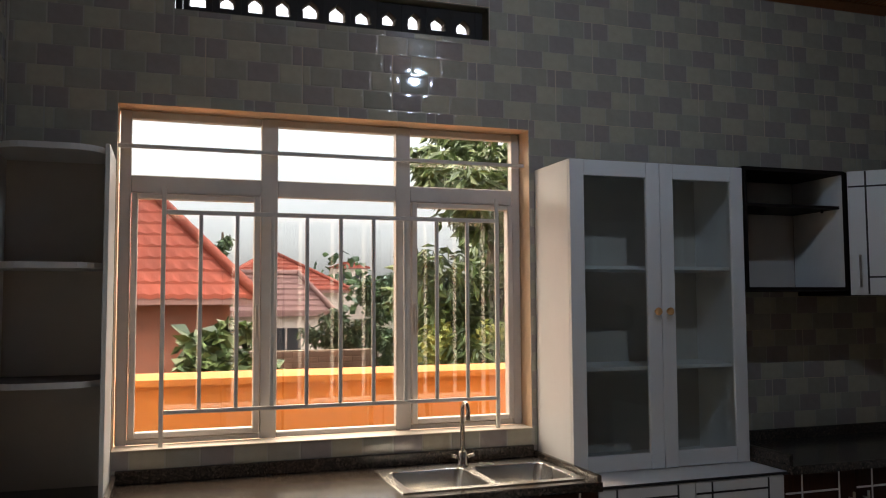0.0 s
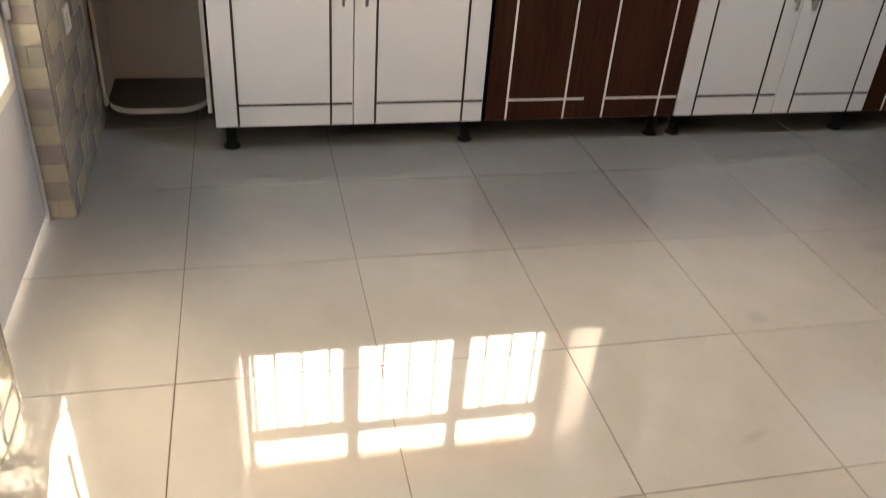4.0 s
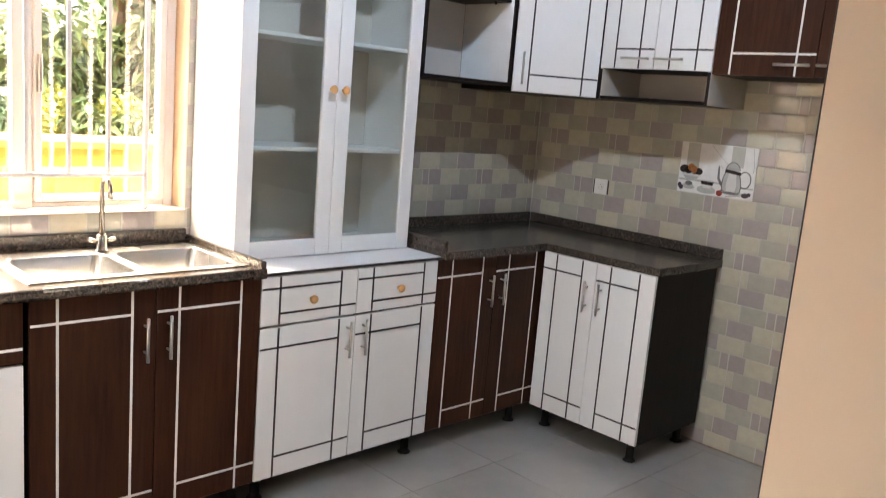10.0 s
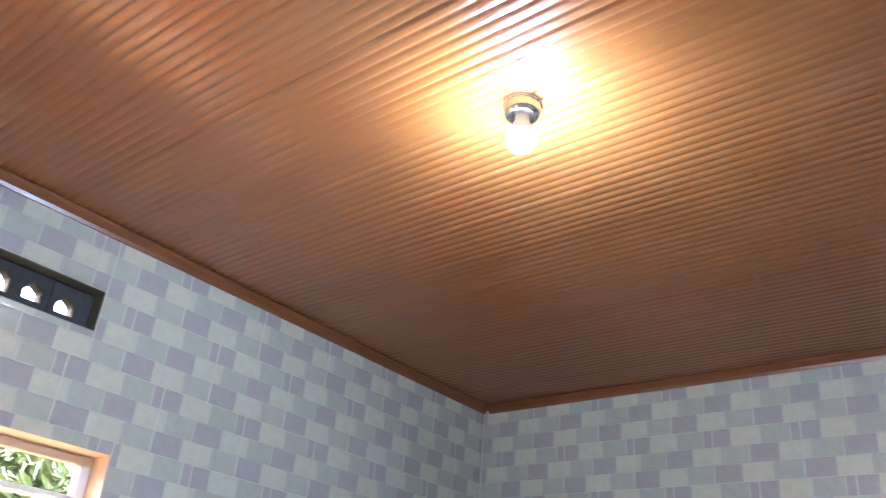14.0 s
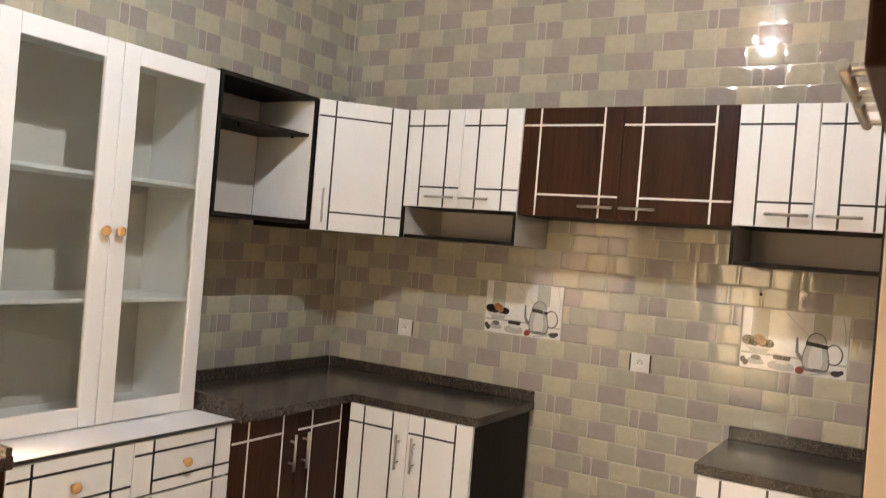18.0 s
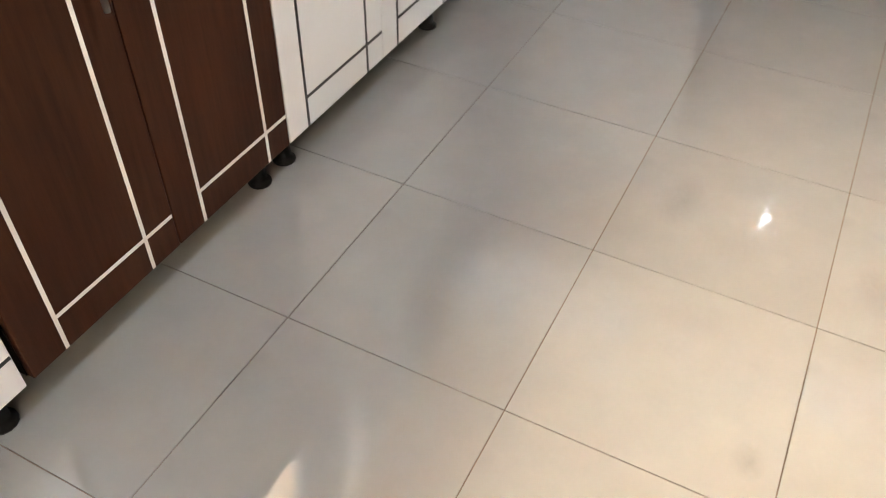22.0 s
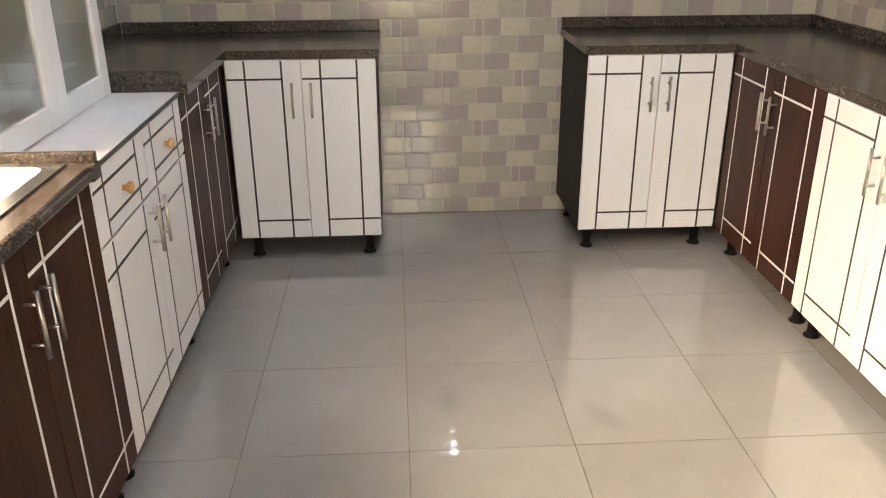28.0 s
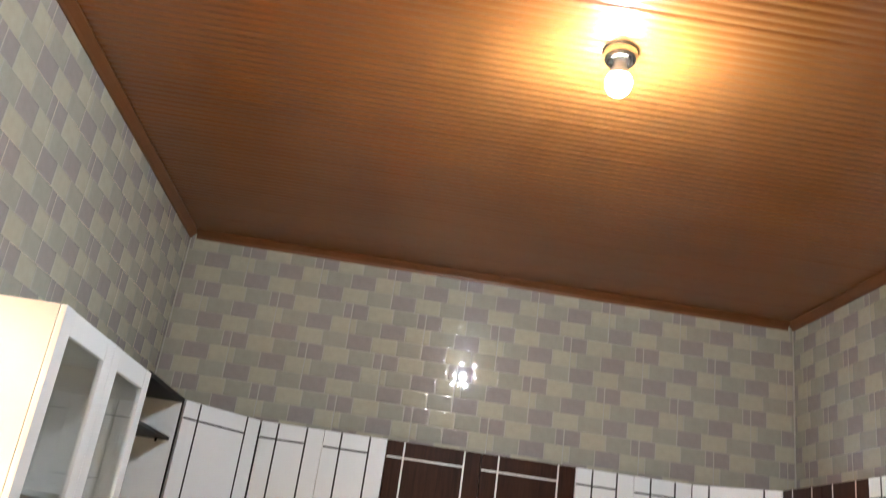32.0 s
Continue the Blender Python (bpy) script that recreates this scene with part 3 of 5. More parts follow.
# ---- window with grille ----
def build_window():
    w = thing("window_1", pose(0, 0, 0), "three-light painted steel window with clear panes, shut", "window", kind="structure")
    y0, y1 = 0.105, 0.150
    m1, m2 = (-3.402, -3.331), (-2.802, -2.734)
    cols = ((-3.972, -3.928), m1, m2, (-2.232, -2.192))
    for a, b in cols:
        part("mullion", slab(a, b, y0, y1, 1.074, 2.444, 0.003), M_FRAME, w)
    for a, b in ((cols[0][1], m1[0]), (m1[1], m2[0]), (m2[1], cols[3][0])):
        part("head_rail", slab(a, b, y0 + 0.003, y1 - 0.003, 2.411, 2.442, 0.003), M_FRAME, w)
        part("transom", slab(a, b, y0 + 0.003, y1 - 0.003, 2.103, 2.176, 0.004), M_FRAME, w)
        part("bottom_rail", slab(a, b, y0 + 0.003, y1 - 0.003, 1.075, 1.098, 0.003), M_FRAME, w)
        part("pane", slab(a, b, 0.127, 0.131, 2.176, 2.411), M_GLASS, w).visible_shadow = False
    # opening sashes at both sides, a fixed light between
    for a, b, hinge in ((cols[0][1], m1[0], 0), (m2[1], cols[3][0], 1)):
        s = part("sash", slab(a + 0.004, a + 0.029, y0 - 0.014, y1 - 0.012, 1.100, 2.100, 0.003), M_FRAME, w)
        part("sash_stile", slab(b - 0.029, b - 0.004, y0 - 0.014, y1 - 0.012, 1.100, 2.100, 0.003), M_FRAME, s)
        part("sash_rail", slab(a + 0.029, b - 0.029, y0 - 0.013, y1 - 0.013, 2.077, 2.098, 0.003), M_FRAME, s)
        part("sash_rail", slab(a + 0.029, b - 0.029, y0 - 0.013, y1 - 0.013, 1.101, 1.124, 0.003), M_FRAME, s)
        part("pane", slab(a + 0.029, b - 0.029, 0.118, 0.122, 1.124, 2.077), M_GLASS, s).visible_shadow = False
        hx = b - 0.024 if hinge == 0 else a + 0.012
        bm = slab(hx, hx + 0.014, 0.070, 0.092, 1.50, 1.64, 0.004)
        part("stay_handle", bm, M_NICKEL, s, "small metal casement handle")
    part("pane", slab(m1[1], m2[0], 0.127, 0.131, 1.098, 2.103), M_GLASS, w).visible_shadow = False
    return w


def build_grille():
    g = thing("window_grille", pose(0, 0, 0), "grey-painted welded steel burglar bars in the window", "window grille")
    xl, xr = -3.797, -2.343
    n = 10
    for k in range(n + 1):
        x = xl + (xr - xl) * k / n
        if k in (0, n):
            part("post", slab(x - 0.009, x + 0.009, 0.022, 0.036, 1.0742, 2.122, 0.002), M_GRILLE, g)
        else:
            part("bar", slab(x - 0.0078, x + 0.0078, 0.022, 0.036, 1.218, 2.008, 0.002), M_GRILLE, g)
    part("rail", slab(xl + 0.009, xr - 0.009, 0.021, 0.037, 2.008, 2.026, 0.002), M_GRILLE, g)
    part("rail", slab(xl + 0.009, xr - 0.009, 0.021, 0.037, 1.201, 1.218, 0.002), M_GRILLE, g)
    part("upper_rail", slab(WIN[0], WIN[1], 0.060, 0.074, 2.280, 2.296, 0.002), M_GRILLE, g)
    return g


build_window()
build_grille()
single("window_sill", slab(WIN[0] + 0.001, WIN[1] - 0.001, -0.012, 0.104, 1.0696, 1.0738, 0.002), M_SILL, "pale glazed tile sill of the window", "sill", kind="structure")


def build_vent():
    v = thing("wall_vent", pose(0, 0, 0), "slot of dark clay ventilation blocks with rounded openings", "vent", kind="structure")
    rnd = random.Random(4)
    n = 11
    x0, x1, z0, z1 = VENT[0] + 0.036, VENT[1] - 0.046, VENT[2] + 0.005, VENT[3] - 0.005
    w = (x1 - x0) / n
    ya, yb = 0.070, 0.125
    for a, b in ((VENT[0] + 0.006, x0), (x1, VENT[1] - 0.006)):
        part("end_block", slab(a, b - 0.001, ya, yb, z0 + 0.001, z1 - 0.001, 0.003), M_VENT, v)
    for k in range(n):
        bm = bmesh.new()
        a, b = x0 + k * w + 0.001, x0 + (k + 1) * w - 0.001
        foot = z0 + 0.034 + 0.012 * rnd.random()
        top = z1 - rnd.uniform(0.022, 0.042)
        box(bm, a, b, ya, yb, z0 + 0.001, foot)
        box(bm, a, b, ya, yb, top, z1 - 0.001)
        # rough webs that close in towards a rounded head
        for edge, sgn in ((a, 1), (b, -1)):
            rows = []
            wide = rnd.uniform(0.020, 0.030)
            for q in range(9):
                f = q / 8
                reach = wide + 0.012 * (1 - math.sin(math.pi * min(1.0, f + 0.15))) ** 2 + (0.030 * max(0.0, f - 0.55) / 0.45) ** 1.0 * 0.9 + 0.004 * rnd.random()
                z = foot + (top - foot) * f
                rows.append([bm.verts.new(p) for p in ((edge, ya, z), (edge + sgn * (reach - 0.006), ya, z), (edge + sgn * reach, ya + 0.010, z), (edge + sgn * reach, yb - 0.006, z), (edge, yb, z))])
            for lo, hi in zip(rows, rows[1:]):
                for q in range(5):
                    bm.faces.new((lo[q], lo[(q + 1) % 5], hi[(q + 1) % 5], hi[q]))
        bmesh.ops.recalc_face_normals(bm, faces=bm.faces[:])
        part("vent_block", bm, M_VENT, v)


build_vent()
for sx in (VENT[0], VENT[1]):
    a, b = (sx + 0.0005, sx + 0.004) if sx == VENT[0] else (sx - 0.004, sx - 0.0005)
    single("vent_reveal", slab(a, b, 0.0045, 0.199, VENT[2] + 0.005, VENT[3] - 0.005), M_VENTSIDE, "dull grey-green plaster side of the vent slot", "trim", kind="structure")
single("vent_reveal", slab(VENT[0], VENT[1], 0.0045, 0.199, VENT[2] + 0.0003, VENT[2] + 0.0045), M_VENTSIDE, "dull grey-green plaster base of the vent slot", "trim", kind="structure")
single("vent_reveal", slab(VENT[0], VENT[1], 0.0045, 0.199, VENT[3] - 0.0045, VENT[3] - 0.0003), M_VENTSIDE, "dull grey-green plaster head of the vent slot", "trim", kind="structure")


# ---- cabinet parts ----
NORTH = lambda x0: pose(x0, FACE_N, 0)
EAST = lambda y0: pose(FACE_E, y0, 0, 0, 0, -90)
SOUTH = lambda x0: pose(x0, FACE_S, 0, 0, 0, 180)


def bar_handle(door, x, z, length, upright=True):
    """Round bar on two posts; the front face is at local y = -0.018."""
    bm = bmesh.new()
    y = -0.018
    if upright:
        tube(bm, [(x, y - 0.030, z - length / 2), (x, y - 0.030, z + length / 2)], 0.0058, 10)
        for s in (-0.30, 0.30):
            tube(bm, [(x, y + 0.001, z + s * length), (x, y - 0.030, z + s * length)], 0.0042, 8)
    else:
        tube(bm, [(x - length / 2, y - 0.030, z), (x + length / 2, y - 0.030, z)], 0.0058, 10)
        for s in (-0.30, 0.30):
            tube(bm, [(x + s * length, y + 0.001, z), (x + s * length, y - 0.030, z)], 0.0042, 8)
    return part("handle", bm, M_NICKEL, door, "brushed metal bar handle")


def turned_knob(door, x, z, y=-0.018):
    prof = [(0.008, 0.001), (0.008, -0.008), (0.012, -0.012), (0.0165, -0.017), (0.0175, -0.022), (0.0150, -0.027), (0.008, -0.0295), (0.001, -0.030)]
    return part("knob", lathe(prof, 18, 'y', (x, y, z)), M_KNOB, door, "pale turned wooden knob")


def front(unit, name, x0, x1, z0, z1, style, top=0.080, foot=0.085, side=0.080, y=0.0):
    """A door or drawer front with its crossing inlaid lines."""
    dark = style == "dark"
    gap = 0.0015
    x0, x1, z0, z1 = x0 + gap, x1 - gap, z0 + gap, z1 - gap
    d = part(name, slab(x0, x1, y - 0.018, y, z0, z1, 0.0022, 2), M_WALNUT if dark else M_WHITE, unit)
    w = x1 - x0
    v1, v2 = x0 + side, x1 - side
    m = M_INLAY_W if dark else M_INLAY_D
    t = 0.0042
    a, b = y - 0.0190, y - 0.0172
    e = 0.0024
    for v in (v1, v2):
        part("inlay", slab(v - t, v + t, a, b, z0 + e, z1 - e), m, d)
    part("inlay", slab(x0 + e, v2 - t, a, b, z1 - top - t, z1 - top + t), m, d)
    part("inlay", slab(v1 + t, x1 - e, a, b, z0 + foot - t, z0 + foot + t), m, d)
    return d


def legs(unit, xs, ys, tall=0.10):
    prof = [(0.030, 0.0), (0.030, 0.006), (0.021, 0.012), (0.019, 0.020), (0.019, tall - 0.022), (0.027, tall - 0.010), (0.027, tall)]
    for x in xs:
        for y in ys:
            part("leg", lathe(prof, 14, 'z', (x, y, 0)), M_BLACK, unit, "black plastic levelling leg")


def carcass(unit, w, depth, z0, z1, side_mat, inside=M_GREYBOARD, left=True, right=True):
    t = 0.016
    if left:
        part("side_panel", slab(0.0005, t, 0.001, depth, z0, z1), side_mat, unit)
    if right:
        part("side_panel", slab(w - t, w - 0.0005, 0.001, depth, z0, z1), side_mat, unit)
    part("bottom_panel", slab(t, w - t, 0.003, depth, z0 + 0.001, z0 + t), side_mat, unit)
    part("back_panel", slab(t, w - t, depth - 0.008, depth - 0.002, z0 + t, z1), inside, unit)


def base_unit(m, w, style, label, drawers=0, split=0.722, drawer_style=None, depth=0.56, group="fitted base cabinets", handle_drop=0.168, leg_xs=None, side=0.080):
    u = thing("base_cabinet", m, label, "cabinet", group)
    z0, z1 = 0.105, 0.906
    carcass(u, w, depth, z0, z1, M_CARCASS)
    top = split - 0.006 if drawers else z1
    half = w / 2
    for k in range(2):
        d = front(u, "door", k * half, (k + 1) * half, z0, top, style, foot=0.083, side=side)
        bar_handle(d, half + (-0.040 if k == 0 else 0.040), top - handle_drop, 0.150)
    if drawers:
        for k in range(2):
            d = front(u, "drawer_front", k * half, (k + 1) * half, split, z1, drawer_style or style, top=0.046, foot=0.043)
            turned_knob(d, (k + 0.5) * half, (split + z1) / 2 - 0.006)
    legs(u, leg_xs or (0.06, w - 0.06), (0.05, depth - 0.06), 0.105)
    return u


# window side
base_unit(NORTH(-3.962), 0.987, "white", "base cabinet with white doors and dark walnut drawers under the window", drawers=2, drawer_style="dark", split=0.715, handle_drop=0.080, depth=0.545, leg_xs=(0.05, 0.945))
base_unit(NORTH(-2.961), 0.793, "dark", "dark walnut two-door sink cabinet with white inlay lines", depth=0.545, leg_xs=(0.74,))
base_unit(NORTH(-2.167), 0.887, "white", "white base cabinet with two drawers and black inlay lines", drawers=2, split=0.716, handle_drop=0.090, depth=0.545, leg_xs=(0.05, 0.83))
base_unit(NORTH(-1.280), 0.764, "dark", "dark walnut two-door corner cabinet with white inlay lines", depth=0.545, side=0.090, leg_xs=(0.66,))
# east side
base_unit(EAST(-0.592), 0.634, "white", "white two-door base cabinet with black inlay lines and dark side", depth=0.53)
base_unit(EAST(-2.134), 0.637, "white", "white two-door base cabinet with black inlay lines and dark side", depth=0.53)
# south side
base_unit(SOUTH(-0.590), 0.795, "dark", "dark walnut two-door base cabinet with white inlay lines", depth=0.57)
base_unit(SOUTH(-1.385), 0.815, "white", "white two-door base cabinet with black inlay lines", depth=0.57)


# ---- worktops ----
FRONT = -0.603


def worktop(name, label, blocks):
    w = thing(name, pose(0, 0, 0), label, "worktop", "granite worktops")
    for nm, (x0, x1, y0, y1, z0, z1) in blocks:
        bm = slab(x0, x1, y0, y1, z0, z1, 0.004 if nm != "slab" else 0.0, 2)
        if nm == "slab" and y0 == FRONT and x1 < -2.0:
            # bullnose along the open front
            nose = [e for e in bm.edges if all(abs(v.co.y - y0) < 1e-6 for v in e.verts) and abs(e.verts[0].co.x - e.verts[1].co.x) > 0.1]
            for f in bmesh.ops.bevel(bm, geom=nose, offset=0.012, segments=4, profile=0.5, affect='EDGES', clamp_overlap=True)["faces"]:
                f.smooth = True
        part(nm, bm, M_GRANITE, w)
    return w


SINK = (-2.950, -2.200, -0.540, -0.095)
worktop("worktop", "dark speckled granite worktop with raised edges round the sink", [
    ("slab", (-3.976, SINK[0] + 0.02, FRONT, -0.002, CU, CT)),
    ("slab", (SINK[0] + 0.0203, SINK[1] - 0.0203, FRONT, SINK[2] + 0.02, CU, CT)),
    ("slab", (SINK[0] + 0.0205, SINK[1] - 0.02, SINK[3] - 0.02, -0.002, CU, CT)),
    ("slab", (SINK[1] - 0.0195, -2.166, FRONT, -0.002, CU, CT)),
    ("upstand", (-3.962, -2.189, -0.022, -0.003, CT, CT + 0.052)),
    ("end_lip", (-3.975, -3.954, -0.600, -0.003, CT, CT + 0.040)),
    ("end_lip", (-2.188, -2.168, -0.600, -0.003, CT, CT + 0.026)),
])
worktop("worktop", "dark speckled granite corner worktop with a low upstand", [
    ("slab", (-1.262, -0.0025, -0.6030, -0.002, CU, CT)),
    ("slab", (-0.572, -0.0025, -1.240, -0.6032, CU, CT)),
    ("upstand", (-1.240, -0.0225, -0.022, -0.003, CT, CT + 0.052)),
    ("upstand", (-0.022, -0.003, -1.238, -0.0225, CT, CT + 0.052)),
    ("end_lip", (-1.261, -1.241, -0.585, -0.003, CT, CT + 0.045)),
])
worktop("worktop", "dark speckled granite corner worktop along two walls", [
    ("slab", (-0.572, -0.0025, -2.771, -2.122, CU, CT)),
    ("slab", (-2.210, -0.0025, YS + 0.002, -2.7715, CU, CT)),
    ("upstand", (-0.022, -0.003, YS + 0.0225, -2.124, CT, CT + 0.052)),
    ("upstand", (-2.209, -0.003, YS + 0.003, YS + 0.022, CT, CT + 0.052)),
])


# ---- sink and tap ----
def build_sink():
    s = thing("kitchen_sink", pose(0, 0, 0), "stainless steel double-bowl sink set into the granite worktop", "sink")
    x0, x1, y0, y1 = SINK
    xm = (x0 + x1) / 2
    rim = bmesh.new()
    zr0, zr1 = CT + 0.0005, CT + 0.005
    bx = [(x0 + 0.035, xm - 0.016), (xm + 0.016, x1 - 0.030)]
    by = (y0 + 0.035, y1 - 0.075)
    xs = [x0, bx[0][0], bx[0][1], bx[1][0], bx[1][1], x1]
    ys = [y0, by[0], by[1], y1]
    verts = {}
    for i, x in enumerate(xs):
        for j, y in enumerate(ys):
            verts[i, j] = rim.verts.new((x, y, zr1))
    for i in range(5):
        for j in range(3):
            if j == 1 and i in (1, 3):
                continue
            rim.faces.new((verts[i, j], verts[i + 1, j], verts[i + 1, j + 1], verts[i, j + 1]))
    edge = [e for e in rim.edges if e.is_boundary and all(v.co.x in (x0, x1) or v.co.y in (y0, y1) for v in e.verts)]
    outer = [e for e in rim.edges if e.is_boundary and (abs(e.verts[0].co.x - e.verts[1].co.x) < 1e-6 and (abs(e.verts[0].co.x - x0) < 1e-5 or abs(e.verts[0].co.x - x1) < 1e-5) or abs(e.verts[0].co.y - e.verts[1].co.y) < 1e-6 and (abs(e.verts[0].co.y - y0) < 1e-5 or abs(e.verts[0].co.y - y1) < 1e-5))]
    r = bmesh.ops.extrude_edge_only(rim, edges=outer)
    for v in [g for g in r["geom"] if isinstance(g, bmesh.types.BMVert)]:
        v.co.z = zr0
        v.co.x += 0.004 * (1 if v.co.x > xm else -1) if abs(v.co.x - x0) < 1e-5 or abs(v.co.x - x1) < 1e-5 else 0
    part("rim", rim, M_STEEL, s)
    for a, b in bx:
        bm = bmesh.new()
        rings = []
        for z, ins, rad in ((zr1, 0.0, 0.030), (zr1 - 0.006, 0.003, 0.032), (zr1 - 0.10, 0.010, 0.045), (zr1 - 0.150, 0.022, 0.050), (zr1 - 0.165, 0.050, 0.050)):
            ring = []
            for cx, cy, a0 in ((b - ins - rad, by[1] - ins - rad, 0), (a + ins + rad, by[1] - ins - rad, 90), (a + ins + rad, by[0] + ins + rad, 180), (b - ins - rad, by[0] + ins + rad, 270)):
                for k in range(5):
                    q = radians(a0 + 22.5 * k)
                    ring.append(bm.verts.new((cx + rad * math.cos(q), cy + rad * math.sin(q), z)))
            rings.append(ring)
        # flat flange out to the square cut of the rim
        corners = [bm.verts.new(p) for p in ((b, by[1], zr1), (a, by[1], zr1), (a, by[0], zr1), (b, by[0], zr1))]
        for c in range(4):
            ring = rings[0][c * 5:c * 5 + 5]
            for k in range(4):
                bm.faces.new((corners[c], ring[k], ring[k + 1]))
        for p, q in zip(rings, rings[1:]):
            n = len(p)
            for k in range(n):
                bm.faces.new((p[k], q[k], q[(k + 1) % n], p[(k + 1) % n])).smooth = True
        bm.faces.new(rings[-1])
        bmesh.ops.recalc_face_normals(bm, faces=bm.faces[:])
        bowl = part("bowl", bm, M_STEEL, s)
        part("drain", lathe([(0.038, 0.0), (0.036, 0.003), (0.028, 0.002), (0.010, -0.001)], 18, 'z', ((a + b) / 2, (by[0] + by[1]) / 2, zr1 - 0.164)), M_CHROME, bowl, "round steel drain")
    return s


build_sink()


def build_tap():
    x, y, z = -2.575, -0.135, CT + 0.005
    t = thing("kitchen_tap", pose(x, y, z), "chrome swan-neck kitchen tap behind the sink bowls", "tap")
    part("base", lathe([(0.026, 0.0), (0.026, 0.006), (0.020, 0.010), (0.019, 0.055), (0.014, 0.062)], 18), M_TAP, t)
    bm = bmesh.new()
    pts = [(0, 0, 0.06), (0, 0, 0.20)] + [(0.0, -0.036 + 0.036 * math.cos(radians(a)), 0.232 + 0.036 * math.sin(radians(a))) for a in range(0, 181, 15)] + [(0, -0.073, 0.200)]
    tube(bm, pts, 0.0095, 12)
    part("spout", bm, M_TAP, t)
    bm = bmesh.new()
    tube(bm, [(-0.015, 0, 0.035), (-0.050, -0.004, 0.045)], 0.008, 10)
    part("lever", bm, M_TAP, t)
    bm = bmesh.new()
    tube(bm, [(0.015, 0, 0.035), (0.050, -0.004, 0.045)], 0.008, 10)
    part("lever", bm, M_TAP, t)


build_tap()


# ---- display cabinet on its white top ----
def build_display():
    top = thing("cabinet_top", pose(0, 0, 0), "white laminate top board on the drawer cabinet", "worktop")
    part("board", slab(-2.165, -1.264, -0.569, -0.004, 0.9075, 0.920, 0.002, 2), M_WHITE, top)
    part("edge_strip", slab(-2.164, -1.265, -0.5745, -0.5695, 0.908, 0.9185), M_INLAY_D, top, "thin black edge strip")
    x0, x1, z0, z1, yf = -2.162, -1.278, 0.921, 2.256, -0.336
    d = thing("display_cabinet", pose(0, 0, 0), "tall white display cabinet with two glazed doors, empty", "cabinet")
    t = 0.018
    part("side_panel", slab(x0, x0 + t, yf, -0.004, z0, z1, 0.001), M_WHITE, d)
    part("side_panel", slab(x1 - t, x1, yf, -0.004, z0, z1, 0.001), M_WHITE, d)
    part("top_panel", slab(x0 + t, x1 - t, yf + 0.001, -0.004, z1 - t, z1 - 0.001), M_WHITE, d)
    part("bottom_panel", slab(x0 + t, x1 - t, yf + 0.001, -0.004, z0 + 0.001, z0 + t), M_WHITE, d)
    part("back_panel", slab(x0 + t, x1 - t, -0.012, -0.005, z0 + t, z1 - t), M_GREYBOARD, d)
    for z in (1.352, 1.792):
        part("shelf", slab(x0 + t + 0.001, x1 - t - 0.001, yf + 0.03, -0.013, z - 0.008, z + 0.008, 0.001), M_WHITE, d)
    xm = (x0 + x1) / 2
    for a, b, kx in ((x0, xm - 0.001, xm - 0.030), (xm + 0.001, x1, xm + 0.030)):
        fw = 0.068
        yd = yf - 0.019
        door = part("door", slab(a, a + fw, yd, yf - 0.001, z0 + 0.002, z1, 0.0035, 2), M_WHITE, d)
        part("stile", slab(b - fw, b, yd, yf - 0.001, z0 + 0.002, z1, 0.0035, 2), M_WHITE, door)
        part("rail", slab(a + fw, b - fw, yd + 0.0005, yf - 0.0015, z1 - fw, z1 - 0.001, 0.003, 2), M_WHITE, door)
        part("rail", slab(a + fw, b - fw, yd + 0.0005, yf - 0.0015, z0 + 0.003, z0 + 0.072, 0.003, 2), M_WHITE, door)
        part("pane", slab(a + fw - 0.004, b - fw + 0.004, yf - 0.011, yf - 0.007, z0 + 0.068, z1 - fw + 0.004), M_CABGLASS, door).visible_shadow = False
        turned_knob(door, kx, 1.600, yd)
        for zz in (1.25, 1.95):
            part("hinge", slab(a + 0.006 if kx < xm and a == x0 else b - 0.03, (a + 0.03) if a == x0 else b - 0.006, yf, yf + 0.03, zz, zz + 0.045, 0.004), M_NICKEL, door)


build_display()


